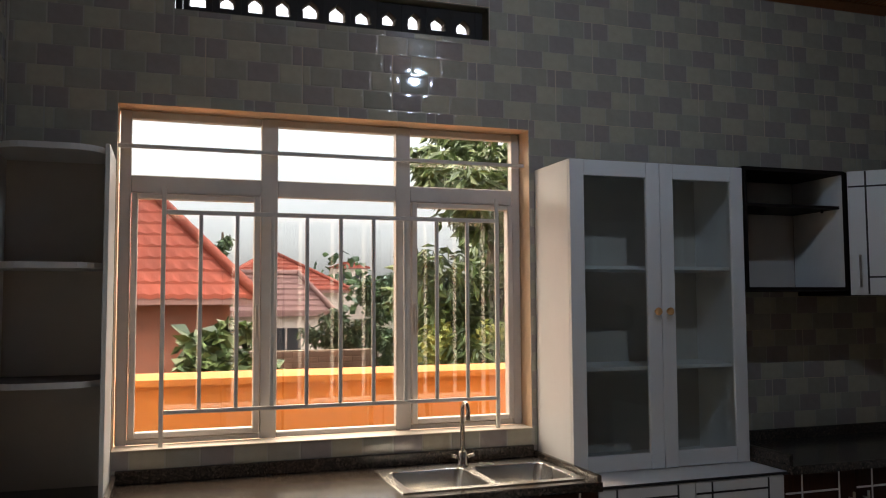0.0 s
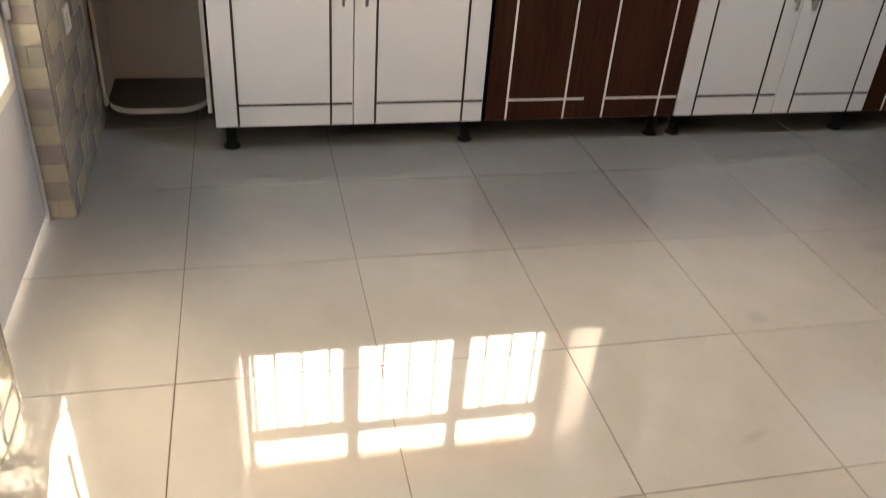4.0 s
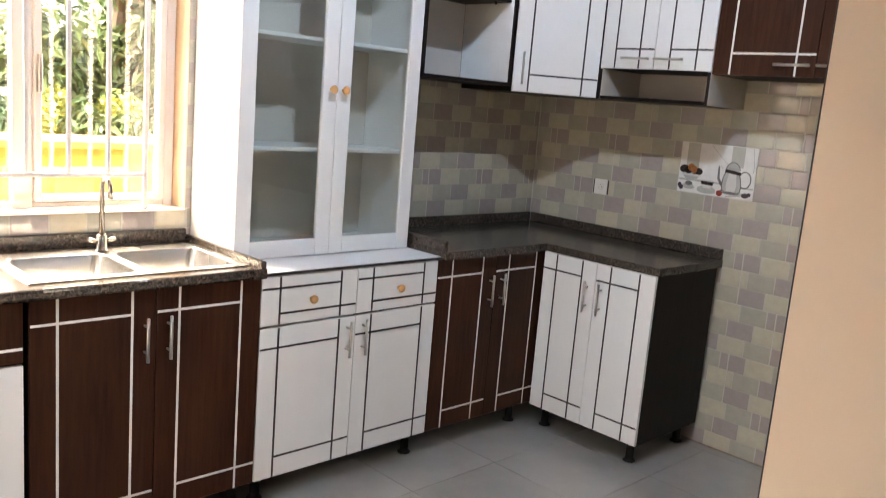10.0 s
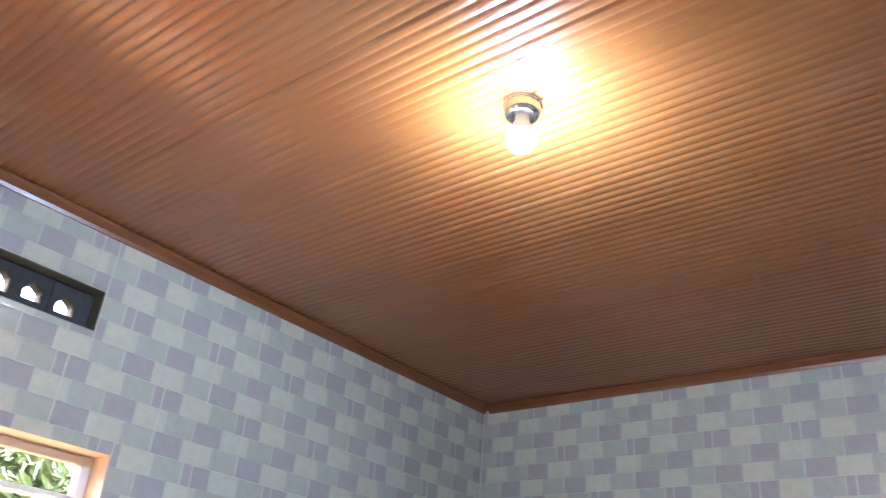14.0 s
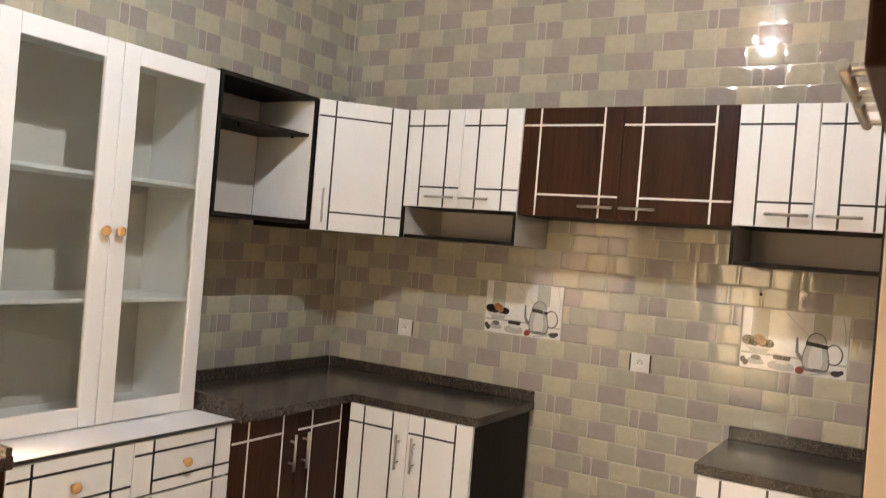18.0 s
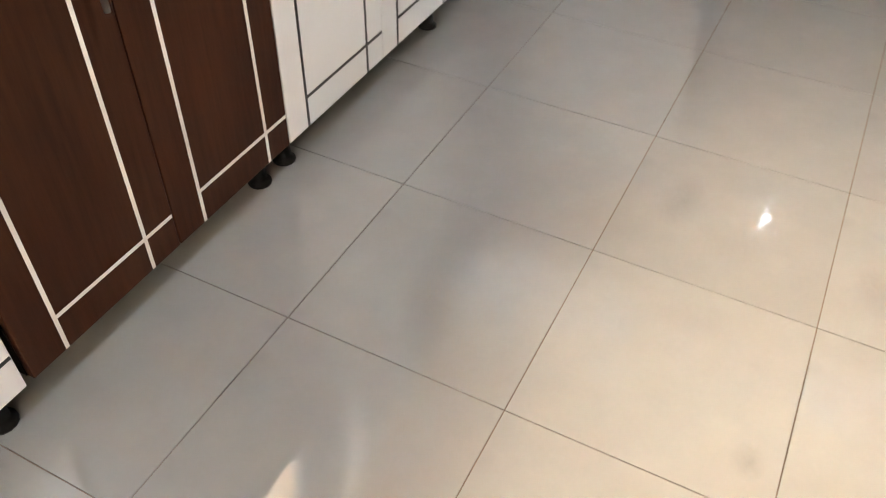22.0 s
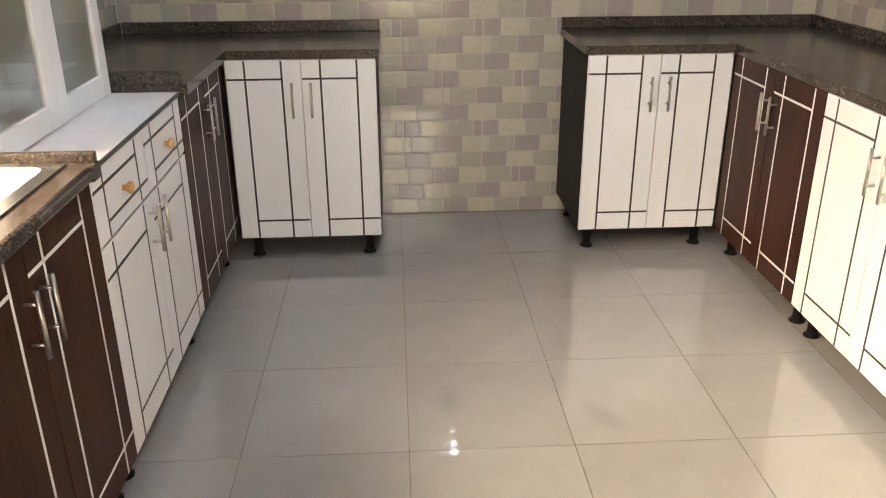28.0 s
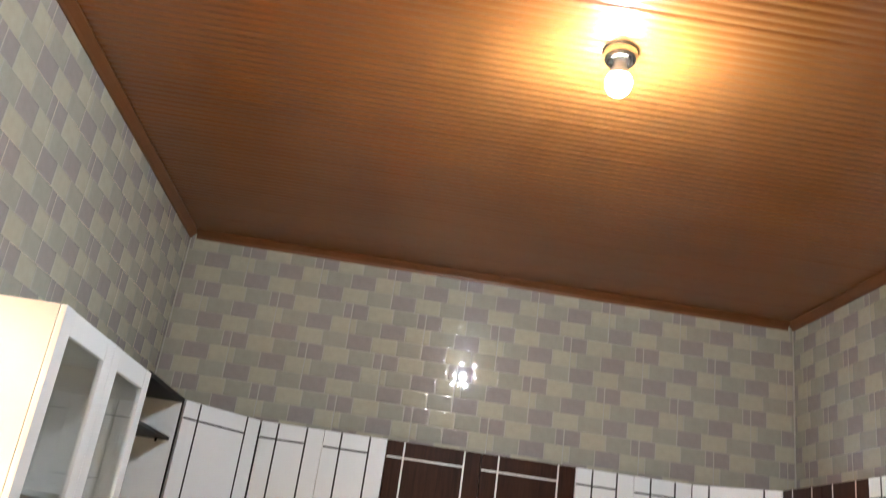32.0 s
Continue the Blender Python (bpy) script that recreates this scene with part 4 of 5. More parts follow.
# ---- corner shelf rack by the window ----
def build_rack():
    s = thing("shelf_rack", pose(0, 0, 0), "tall white open corner rack with rounded brown shelves, empty", "shelf")
    x0, x1, yb, z0, z1 = XW + 0.006, -3.980, -0.006, 0.05, 2.215
    part("side_panel", slab(x1 - 0.016, x1, -0.352, yb, z0 + 0.02, z1, 0.001), M_WHITE_EDGE, s)
    part("side_panel", slab(x0, x0 + 0.012, -0.26, yb, z0 + 0.02, z1, 0.001), M_WHITE_EDGE, s)
    part("back_panel", slab(x0 + 0.012, x1 - 0.016, -0.014, yb, z0 + 0.02, z1), M_GREYBOARD, s)
    for z in (0.075, 0.508, 0.938, 1.362, 1.782, 2.205):
        a, b = x0 + 0.013, x1 - 0.017
        outline = [(a, -0.0145), (a, -0.215)]
        r = 0.115
        for k in range(1, 7):
            q = radians(180 + 15 * k)
            outline.append((a + r + r * math.cos(q), -0.215 + r * math.sin(q)))
        for k in range(0, 7):
            q = radians(270 + 15 * k)
            outline.append((b - r + r * math.cos(q), -0.215 + r * math.sin(q)))
        outline.append((b, -0.0145))
        bm = bmesh.new()
        lo = [bm.verts.new((x, y, z - 0.011)) for x, y in outline]
        hi = [bm.verts.new((x, y, z + 0.011)) for x, y in outline]
        bm.faces.new(lo)
        bm.faces.new(list(reversed(hi))).material_index = 1
        n = len(outline)
        for k in range(n):
            bm.faces.new((lo[k], lo[(k + 1) % n], hi[(k + 1) % n], hi[k])).material_index = 0
        bmesh.ops.recalc_face_normals(bm, faces=bm.faces[:])
        part("shelf", bm, [M_WHITE_EDGE, M_BROWNSHELF], s, "rounded brown shelf with white edge band")
    legs(s, (x0 + 0.07, x1 - 0.06), (-0.09,), 0.064)


build_rack()


# ---- wall cabinets ----
ZT = 2.268


def wall_unit(m, w, style, label, z0, depth, niche=None, upright=False):
    u = thing("wall_cabinet", m, label, "wall cabinet", "wall cabinets")
    carcass(u, w, depth, z0, ZT - 0.001, M_CARCASS)
    part("top_panel", slab(0.017, w - 0.017, 0.003, depth, ZT - 0.017, ZT - 0.002), M_CARCASS, u)
    half = w / 2
    for k in range(2):
        d = front(u, "door", k * half, (k + 1) * half, z0, ZT, style, top=0.075, foot=0.092)
        if upright:
            bar_handle(d, half + (-0.042 if k == 0 else 0.042), z0 + 0.115, 0.155)
        else:
            bar_handle(d, half + (-0.088 if k == 0 else 0.088), z0 + 0.048, 0.150, upright=False)
    if niche:
        t = 0.016
        part("niche_side", slab(0.0, t, -0.016, depth, niche, z0 - 0.001, 0.001), M_GREYBOARD, u)
        part("niche_side", slab(w - t, w, -0.016, depth, niche, z0 - 0.001, 0.001), M_GREYBOARD, u)
        part("niche_edge", slab(0.001, t - 0.001, -0.018, -0.0162, niche, z0 - 0.002), M_CARCASS, u)
        part("niche_edge", slab(w - t + 0.001, w - 0.001, -0.018, -0.0162, niche, z0 - 0.002), M_CARCASS, u)
        part("niche_floor", slab(t, w - t, -0.016, depth, niche, niche + t, 0.001), M_CARCASS, u)
        part("niche_back", slab(t, w - t, depth - 0.010, depth - 0.003, niche + t, z0 - 0.001), M_GREYBOARD, u)
    return u


UE = lambda y0: pose(-0.334, y0, 0, 0, 0, -90)
wall_unit(UE(-0.640), 0.594, "white", "white two-door wall cabinet over an open niche", 1.815, 0.330, niche=1.668)
wall_unit(UE(-1.236), 0.896, "dark", "dark walnut two-door wall cabinet with white inlay lines", 1.803, 0.330)
wall_unit(UE(-2.134), 0.562, "white", "white two-door wall cabinet over an open niche", 1.808, 0.330, niche=1.660)
US = lambda x0: pose(x0, -3.037, 0, 0, 0, 180)
wall_unit(US(-0.610), 0.660, "dark", "dark walnut two-door wall cabinet with white inlay lines", 1.650, 0.345, upright=True)
wall_unit(US(-1.272), 0.800, "white", "white two-door wall cabinet with black inlay lines", 1.650, 0.345, upright=True)


def corner_unit(a, b, corner, label, z0):
    """A diagonal corner wall cabinet; a and b are the ends of its face, left and right."""
    a, b, c = Vector((*a, 0)), Vector((*b, 0)), Vector((*corner, 0))
    d = b - a
    w = d.length
    ang = math.degrees(math.atan2(d.y, d.x))
    inward = Vector((-d.y, d.x, 0)).normalized()
    m = pose(a.x + inward.x * 0.018, a.y + inward.y * 0.018, 0, 0, 0, ang)
    u = thing("corner_wall_cabinet", m, label, "wall cabinet", "wall cabinets")
    inv = m.inverted()
    ca = inv @ c
    # body: a five-sided box behind the door
    la, lb = Vector((0.003, 0.002, 0)), Vector((w - 0.003, 0.002, 0))
    wall_a = inv @ Vector((a.x if abs(c.x - a.x) > abs(c.y - a.y) else c.x, c.y if abs(c.x - a.x) > abs(c.y - a.y) else a.y, 0))
    wall_b = inv @ Vector((c.x if abs(c.y - b.y) > abs(c.x - b.x) else b.x, b.y if abs(c.y - b.y) > abs(c.x - b.x) else c.y, 0))
    ring = [la, lb, wall_b, ca, wall_a]
    bm = bmesh.new()
    lo = [bm.verts.new((p.x, p.y, z0)) for p in ring]
    hi = [bm.verts.new((p.x, p.y, ZT - 0.002)) for p in ring]
    bm.faces.new(lo)
    bm.faces.new(hi)
    for k in range(5):
        bm.faces.new((lo[k], lo[(k + 1) % 5], hi[(k + 1) % 5], hi[k]))
    bmesh.ops.recalc_face_normals(bm, faces=bm.faces[:])
    part("body", bm, M_CARCASS, u)
    dr = front(u, "door", 0, w, z0, ZT, "white", top=0.075, foot=0.085, side=0.078)
    bar_handle(dr, 0.045, z0 + 0.115, 0.155)
    return u


corner_unit((-0.667, -0.352), (-0.352, -0.635), (-0.004, -0.004), "white diagonal corner wall cabinet with black inlay lines", 1.668)
corner_unit((-0.352, -2.697), (-0.595, -3.022), (-0.004, YS + 0.004), "white diagonal corner wall cabinet with black inlay lines", 1.652)


def open_rack():
    """The open dark rack between the display cabinet and the corner."""
    o = thing("open_wall_shelf", pose(0, 0, 0), "open dark wall rack with one shelf and pale lining, empty", "shelf")
    x0, x1, yf, z0, z1 = -1.262, -0.671, -0.345, 1.690, 2.268
    t = 0.017
    part("side_panel", slab(x0, x0 + t, yf, -0.004, z0, z1), M_CARCASS, o)
    sd = part("side_panel", slab(x1 - t, x1, yf, -0.004, z0, z1), M_CARCASS, o)
    part("lining", slab(x1 - t - 0.003, x1 - t - 0.0005, yf + 0.004, -0.012, z0 + t + 0.001, z1 - t - 0.001), M_WHITE_EDGE, sd, "pale grey inner lining")
    part("top_panel", slab(x0 + t, x1 - t, yf, -0.004, z1 - t, z1), M_CARCASS, o)
    part("bottom_panel", slab(x0 + t, x1 - t, yf, -0.004, z0, z0 + t), M_CARCASS, o)
    part("shelf", slab(x0 + t, x1 - t - 0.004, yf + 0.02, -0.012, 2.085, 2.100), M_CARCASS, o)
    part("back_panel", slab(x0 + t, x1 - t - 0.004, -0.011, -0.005, z0 + t, z1 - t), M_GREYBOARD, o)
    for x in (x0 + 0.16, x1 - 0.10):
        part("shelf_pin", slab(x, x + 0.008, yf + 0.05, yf + 0.058, 2.068, 2.0845), M_BLACK, o)


open_rack()


# ---- tall housing by the doorway ----
def build_tall():
    x0, x1, yf, yb, z0, z1 = -2.930, -2.235, -2.769, YS + 0.006, 0.100, 2.256
    zc = 1.790
    t = thing("tall_cabinet", pose(0, 0, 0), "tall cream board appliance housing with dark doors at the top", "cabinet")
    part("side_panel", slab(x0, x0 + 0.018, yb, yf, z0, z1, 0.0008), M_CREAMBOARD, t, "plain cream board side")
    part("edge_band", slab(x0 + 0.0004, x0 + 0.0176, yf, yf + 0.0016, z0, zc - 0.002), M_INLAY_D, t, "thin black edge band")
    part("side_panel", slab(x1 - 0.018, x1, yb, yf, z0, z1, 0.0008), M_CREAMBOARD, t)
    part("top_panel", slab(x0 + 0.018, x1 - 0.018, yb, yf - 0.001, z1 - 0.018, z1 - 0.001), M_CREAMBOARD, t)
    part("cupboard_floor", slab(x0 + 0.018, x1 - 0.018, yb, yf - 0.001, zc, zc + 0.018), M_CREAMBOARD, t)
    part("back_panel", slab(x0 + 0.018, x1 - 0.018, yb + 0.001, yb + 0.008, z0 + 0.02, z1 - 0.02), M_CREAMBOARD, t)
    w = x1 - x0
    for k in range(2):
        a, b = x0 + k * w / 2 + 0.001, x0 + (k + 1) * w / 2 - 0.001
        d = part("door", slab(a, b, yf + 0.003, yf + 0.022, zc, z1 + 0.002, 0.003, 2), M_WALNUT, t)
        hx = x0 + w / 2 + (-0.09 if k == 0 else 0.09)
        bm = bmesh.new()
        tube(bm, [(hx - 0.075, yf + 0.054, zc + 0.045), (hx + 0.075, yf + 0.054, zc + 0.045)], 0.0062, 10)
        for q in (-0.045, 0.045):
            tube(bm, [(hx + q, yf + 0.020, zc + 0.045), (hx + q, yf + 0.054, zc + 0.045)], 0.0045, 8)
        part("handle", bm, M_NICKEL, d, "brushed metal bar handle")
    legs(t, (x0 + 0.032, x1 - 0.032), (yf - 0.04, yb + 0.06), 0.101)


build_tall()


def end_shelf():
    """A low open end unit with rounded shelves on the housing's side."""
    s = thing("end_shelf", pose(0, 0, 0), "low white open end shelf beside the cream housing, empty", "shelf")
    xa, xb, ya, yb = -3.312, -2.9315, YS + 0.006, -2.950
    part("back_panel", slab(xa + 0.004, xb - 0.001, ya, ya + 0.012, 0.066, 0.926), M_WHITE_EDGE, s)
    r = 0.125
    for z in (0.075, 0.508, 0.937):
        outline = [(xb, ya + 0.0125), (xb, yb)]
        for k in range(0, 8):
            q = radians(90 + 90 * k / 7)
            outline.append((xa + r + r * math.cos(q), yb - r + r * math.sin(q)))
        outline.append((xa, ya + 0.0125))
        bm = bmesh.new()
        lo = [bm.verts.new((x, y, z - 0.010)) for x, y in outline]
        hi = [bm.verts.new((x, y, z + 0.010)) for x, y in outline]
        bm.faces.new(lo)
        bm.faces.new(hi)
        for k in range(len(outline)):
            q = (k + 1) % len(outline)
            bm.faces.new((lo[k], lo[q], hi[q], hi[k]))
        bmesh.ops.recalc_face_normals(bm, faces=bm.faces[:])
        part("shelf", bm, M_WHITE_EDGE, s, "white shelf with a rounded corner")
    legs(s, (xa + 0.09, xb - 0.05), (ya + 0.08,), 0.064)


end_shelf()
single("wall_plug", lathe([(0.006, -0.0018), (0.006, -0.004), (0.001, -0.0045)], 12, 'x', (0, -2.202, 1.551)), M_BLACK, "small black plastic plug in the tiled wall", "plug")
for a, b in (((-0.0085, -0.0022), (YS + 0.012, -0.012)),):
    single("floor_joint", slab(a[0], a[1], b[0], b[1], 0.0006, 0.004), M_GROUT, "dark dusty joint between floor and tiled wall", "trim", kind="structure")


# ---- sockets ----
def socket(m, label="white wall socket with a round earthed outlet"):
    s = thing("wall_socket", m, label, "socket", "wall sockets")
    part("plate", slab(-0.041, 0.041, -0.010, -0.0018, -0.041, 0.041, 0.003, 2), M_SOCKET, s)
    for sx in (-1, 1):
        part("side_strip", slab(sx * 0.0412, sx * 0.0490, -0.0085, -0.0018, -0.038, 0.038, 0.002), M_INLAY_D, s, "dark side strip of the socket plate")
    part("outlet", lathe([(0.0205, -0.0105), (0.0205, -0.0125), (0.0185, -0.0125), (0.0175, -0.0112), (0.001, -0.0112)], 20, 'y'), M_SOCKET, s, "round recessed outlet")
    for dx, dz in ((-0.0095, 0.0), (0.0095, 0.0)):
        part("pin_hole", lathe([(0.0028, -0.0113), (0.0028, -0.0118), (0.001, -0.0118)], 10, 'y', (dx, 0, dz)), M_BLACK, s)
    part("earth_pin", lathe([(0.0024, -0.0112), (0.0024, -0.018), (0.001, -0.019)], 10, 'y', (0, 0, 0.010)), M_CHROME, s)


for y, z in ((-0.483, 1.206), (-1.726, 1.200), (-2.726, 1.184)):
    socket(pose(0, y, z, 0, 0, -90))
socket(pose(-0.560, YS, 1.166, 0, 0, 180))


# ---- printed picture tiles ----
P_COFFEE = plain("print_dark_brown", (0.020, 0.011, 0.009), 0.12, spread=0.3, scale=60)
P_ORANGE = plain("print_biscuit", (0.34, 0.13, 0.040), 0.12, spread=0.5, scale=70)
P_GREY = plain("print_pale_grey", (0.38, 0.37, 0.345), 0.12, spread=0.12, scale=25)
P_SHADE = plain("print_mid_grey", (0.13, 0.125, 0.12), 0.12, spread=0.2, scale=40)
P_RED = plain("print_red_berry", (0.20, 0.030, 0.020), 0.12, spread=0.35, scale=60)
P_IVORY = plain("print_ivory", (0.55, 0.53, 0.50), 0.12, spread=0.05, scale=20)
P_MIST = plain("print_grey_green_stripe", (0.42, 0.405, 0.35), 0.12, spread=0.06, scale=12)
P_PLUM = plain("print_dark_berry", (0.050, 0.038, 0.046), 0.12, spread=0.3, scale=80)


def blob(bm, pts, z):
    f = bm.faces.new([bm.verts.new((u, v, z)) for u, v in pts])
    return f


def oval(cu, cv, ru, rv, a0=0, a1=360, n=18):
    return [(cu + ru * math.cos(radians(a0 + (a1 - a0) * k / n)), cv + rv * math.sin(radians(a0 + (a1 - a0) * k / n))) for k in range(n + (0 if a1 - a0 == 360 else 1))]


def picture_tile(i):
    m = wall_frame((0, -(0.14 + i * TW), -0.005 + 5 * TH), (0, -1, 0), (-1, 0, 0))
    p = thing("picture_tile", m, "white wall tile printed with a coffee pot, cups and biscuits", "wall tile", "printed picture tiles")
    part("tile_body", slab(0.0008, TW - 0.0008, 0.0008, TH - 0.0008, -0.003, 0.0016, 0.0008), M_PICT, p)
    z = 0.0021

    def mark(name, shapes, mat, lift=0.0):
        bm = bmesh.new()
        for s in shapes:
            blob(bm, s, z + lift)
        part(name, bm, mat, p)

    def ring(o, n):
        return [[o[k], o[k + 1], n[k + 1], n[k]] for k in range(len(o) - 1)]

    # pale stripes of the backdrop and the table's far edge
    mark("printed_stripe", [[(0.036, 0.070), (0.104, 0.070), (0.104, 0.2475), (0.036, 0.2475)]], P_MIST)
    mark("printed_stripe", [[(0.270, 0.150), (0.336, 0.150), (0.336, 0.2475), (0.270, 0.2475)]], P_MIST)
    mark("printed_table_edge", [[(0.003, 0.060), (0.232, 0.060), (0.232, 0.069), (0.003, 0.069)], [(0.325, 0.052), (0.397, 0.052), (0.397, 0.060), (0.325, 0.060)]], P_GREY, 0.0001)
    mark("printed_shadow", [oval(0.300, 0.024, 0.062, 0.009), oval(0.160, 0.018, 0.050, 0.012), oval(0.062, 0.028, 0.034, 0.010)], P_GREY, 0.0002)
    # pot: bellied body with a dark neck band, domed lid, thin spout, looped handle
    pot = [(0.240, 0.034), (0.254, 0.024), (0.318, 0.022), (0.334, 0.032), (0.338, 0.056), (0.332, 0.092), (0.322, 0.124), (0.250, 0.130), (0.238, 0.096), (0.234, 0.060)]
    mark("printed_pot", [pot], P_GREY, 0.0005)
    mark("printed_pot_light", [[(0.264, 0.030), (0.306, 0.029), (0.312, 0.060), (0.306, 0.116), (0.268, 0.119), (0.258, 0.062)]], P_IVORY, 0.0007)
    mark("printed_pot_edge", ring(pot[:3] + pot[3:7], [(u + (0.286 - u) * 0.10, v + (0.08 - v) * 0.08) for u, v in pot[:7]]) + ring(pot[7:] + pot[:1], [(u + (0.286 - u) * 0.10, v) for u, v in pot[7:] + pot[:1]]), P_SHADE, 0.0008)
    mark("printed_pot_band", [[(0.246, 0.121), (0.327, 0.113), (0.327, 0.130), (0.247, 0.138)]], P_COFFEE, 0.0011)
    mark("printed_pot_foot", [oval(0.286, 0.025, 0.045, 0.007)], P_SHADE, 0.0009)
    mark("printed_lid", [oval(0.286, 0.130, 0.037, 0.044, 5, 175), oval(0.287, 0.180, 0.005, 0.008)], P_GREY, 0.0006)
    mark("printed_lid_edge", ring(oval(0.286, 0.130, 0.038, 0.045, 5, 175), oval(0.286, 0.130, 0.034, 0.040, 5, 175)), P_SHADE, 0.0008)
    mark("printed_spout", [[(0.240, 0.048), (0.238, 0.072), (0.222, 0.090), (0.217, 0.146), (0.209, 0.150), (0.210, 0.086), (0.224, 0.062)]], P_SHADE, 0.0006)
    mark("printed_handle", ring(oval(0.350, 0.094, 0.034, 0.042, -140, 145), oval(0.350, 0.094, 0.0275, 0.036, -140, 145)), P_SHADE, 0.0005)
    # footed bowl heaped with chocolates and biscuits
    mark("printed_bowl", [oval(0.070, 0.104, 0.056, 0.036, 182, 358)], P_IVORY, 0.0005)
    mark("printed_bowl_shade", [oval(0.070, 0.086, 0.040, 0.019, 185, 355)], P_GREY, 0.0007)
    mark("printed_bowl_foot", [oval(0.060, 0.036, 0.030, 0.011)], P_GREY, 0.0006)
    mark("printed_bowl_stem", [oval(0.062, 0.047, 0.020, 0.011)], P_SHADE, 0.0008)
    mark("printed_chocolate", [oval(0.030, 0.116, 0.027, 0.020), oval(0.052, 0.110, 0.022, 0.017), oval(0.108, 0.109, 0.022, 0.017), oval(0.088, 0.106, 0.020, 0.013)], P_COFFEE, 0.0009)
    mark("printed_biscuit", [oval(0.066, 0.127, 0.019, 0.018), oval(0.083, 0.117, 0.016, 0.019)], P_ORANGE, 0.0011)
    # cup of coffee on its saucer
    mark("printed_saucer", [oval(0.158, 0.026, 0.050, 0.019)], P_GREY, 0.0005)
    mark("printed_cup", [[(0.140, 0.034), (0.182, 0.032), (0.196, 0.072), (0.126, 0.075)]], P_IVORY, 0.0008)
    mark("printed_coffee", [[(0.129, 0.050), (0.192, 0.048), (0.195, 0.066), (0.127, 0.068)]], P_COFFEE, 0.0011)
    for cu, cv, ru, rv in ((0.012, 0.034, 0.010, 0.013), (0.022, 0.024, 0.011, 0.013), (0.362, 0.022, 0.019, 0.012), (0.380, 0.028, 0.010, 0.009)):
        mark("printed_berry", [oval(cu, cv, ru, rv)], P_PLUM, 0.0006)
    mark("printed_strawberry", [oval(0.230, 0.018, 0.016, 0.015)], P_RED, 0.0010)
    mark("printed_leaf", [oval(0.240, 0.032, 0.008, 0.004)], P_SHADE, 0.0012)
    mark("printed_spoon", [[(0.262, 0.008), (0.266, 0.003), (0.345, 0.016), (0.343, 0.021)]], P_GREY, 0.0010)
    # bare twigs rising behind the pot
    for a, b, c in (((0.268, 0.150), (0.215, 0.190), (0.160, 0.246)), ((0.385, 0.130), (0.392, 0.175), (0.372, 0.246)), ((0.232, 0.138), (0.222, 0.152), (0.218, 0.150))):
        pts = [((1 - t) ** 2 * a[0] + 2 * t * (1 - t) * b[0] + t * t * c[0], (1 - t) ** 2 * a[1] + 2 * t * (1 - t) * b[1] + t * t * c[1]) for t in (0, 0.2, 0.4, 0.6, 0.8, 1.0)]
        mark("printed_twig", [[(p[0], p[1]), (p[0] + 0.003, p[1]), (q[0] + 0.003, q[1]), (q[0], q[1])] for p, q in zip(pts, pts[1:])], P_GREY, 0.0004)


picture_tile(2)
picture_tile(5)


# ---- lamp ----
def build_lamp():
    x, y = -2.223, -1.742
    l = thing("ceiling_lamp", pose(x, y, H), "bare lit bulb in a round chrome holder on the ceiling", "lamp")
    rose = part("rose", lathe([(0.050, 0.004), (0.052, -0.004), (0.0515, -0.028), (0.046, -0.040), (0.036, -0.045), (0.030, -0.043)], 32), M_CHROME, l, "round chrome ceiling holder")
    part("rim", lathe([(0.054, 0.002), (0.056, -0.001), (0.056, -0.005), (0.053, -0.007)], 32), M_CHROME, rose)
    part("collar", lathe([(0.019, -0.041), (0.020, -0.056), (0.028, -0.074), (0.0350, -0.094), (0.0362, -0.099)], 24), M_SOCKET, l, "white plastic collar of the bulb")
    bulb = lathe([(0.0358, -0.0985), (0.0385, -0.107), (0.0390, -0.116), (0.0370, -0.129), (0.030, -0.142), (0.017, -0.152), (0.002, -0.155)], 24)
    part("bulb", bulb, M_BULB, l, "lit white bulb")


build_lamp()


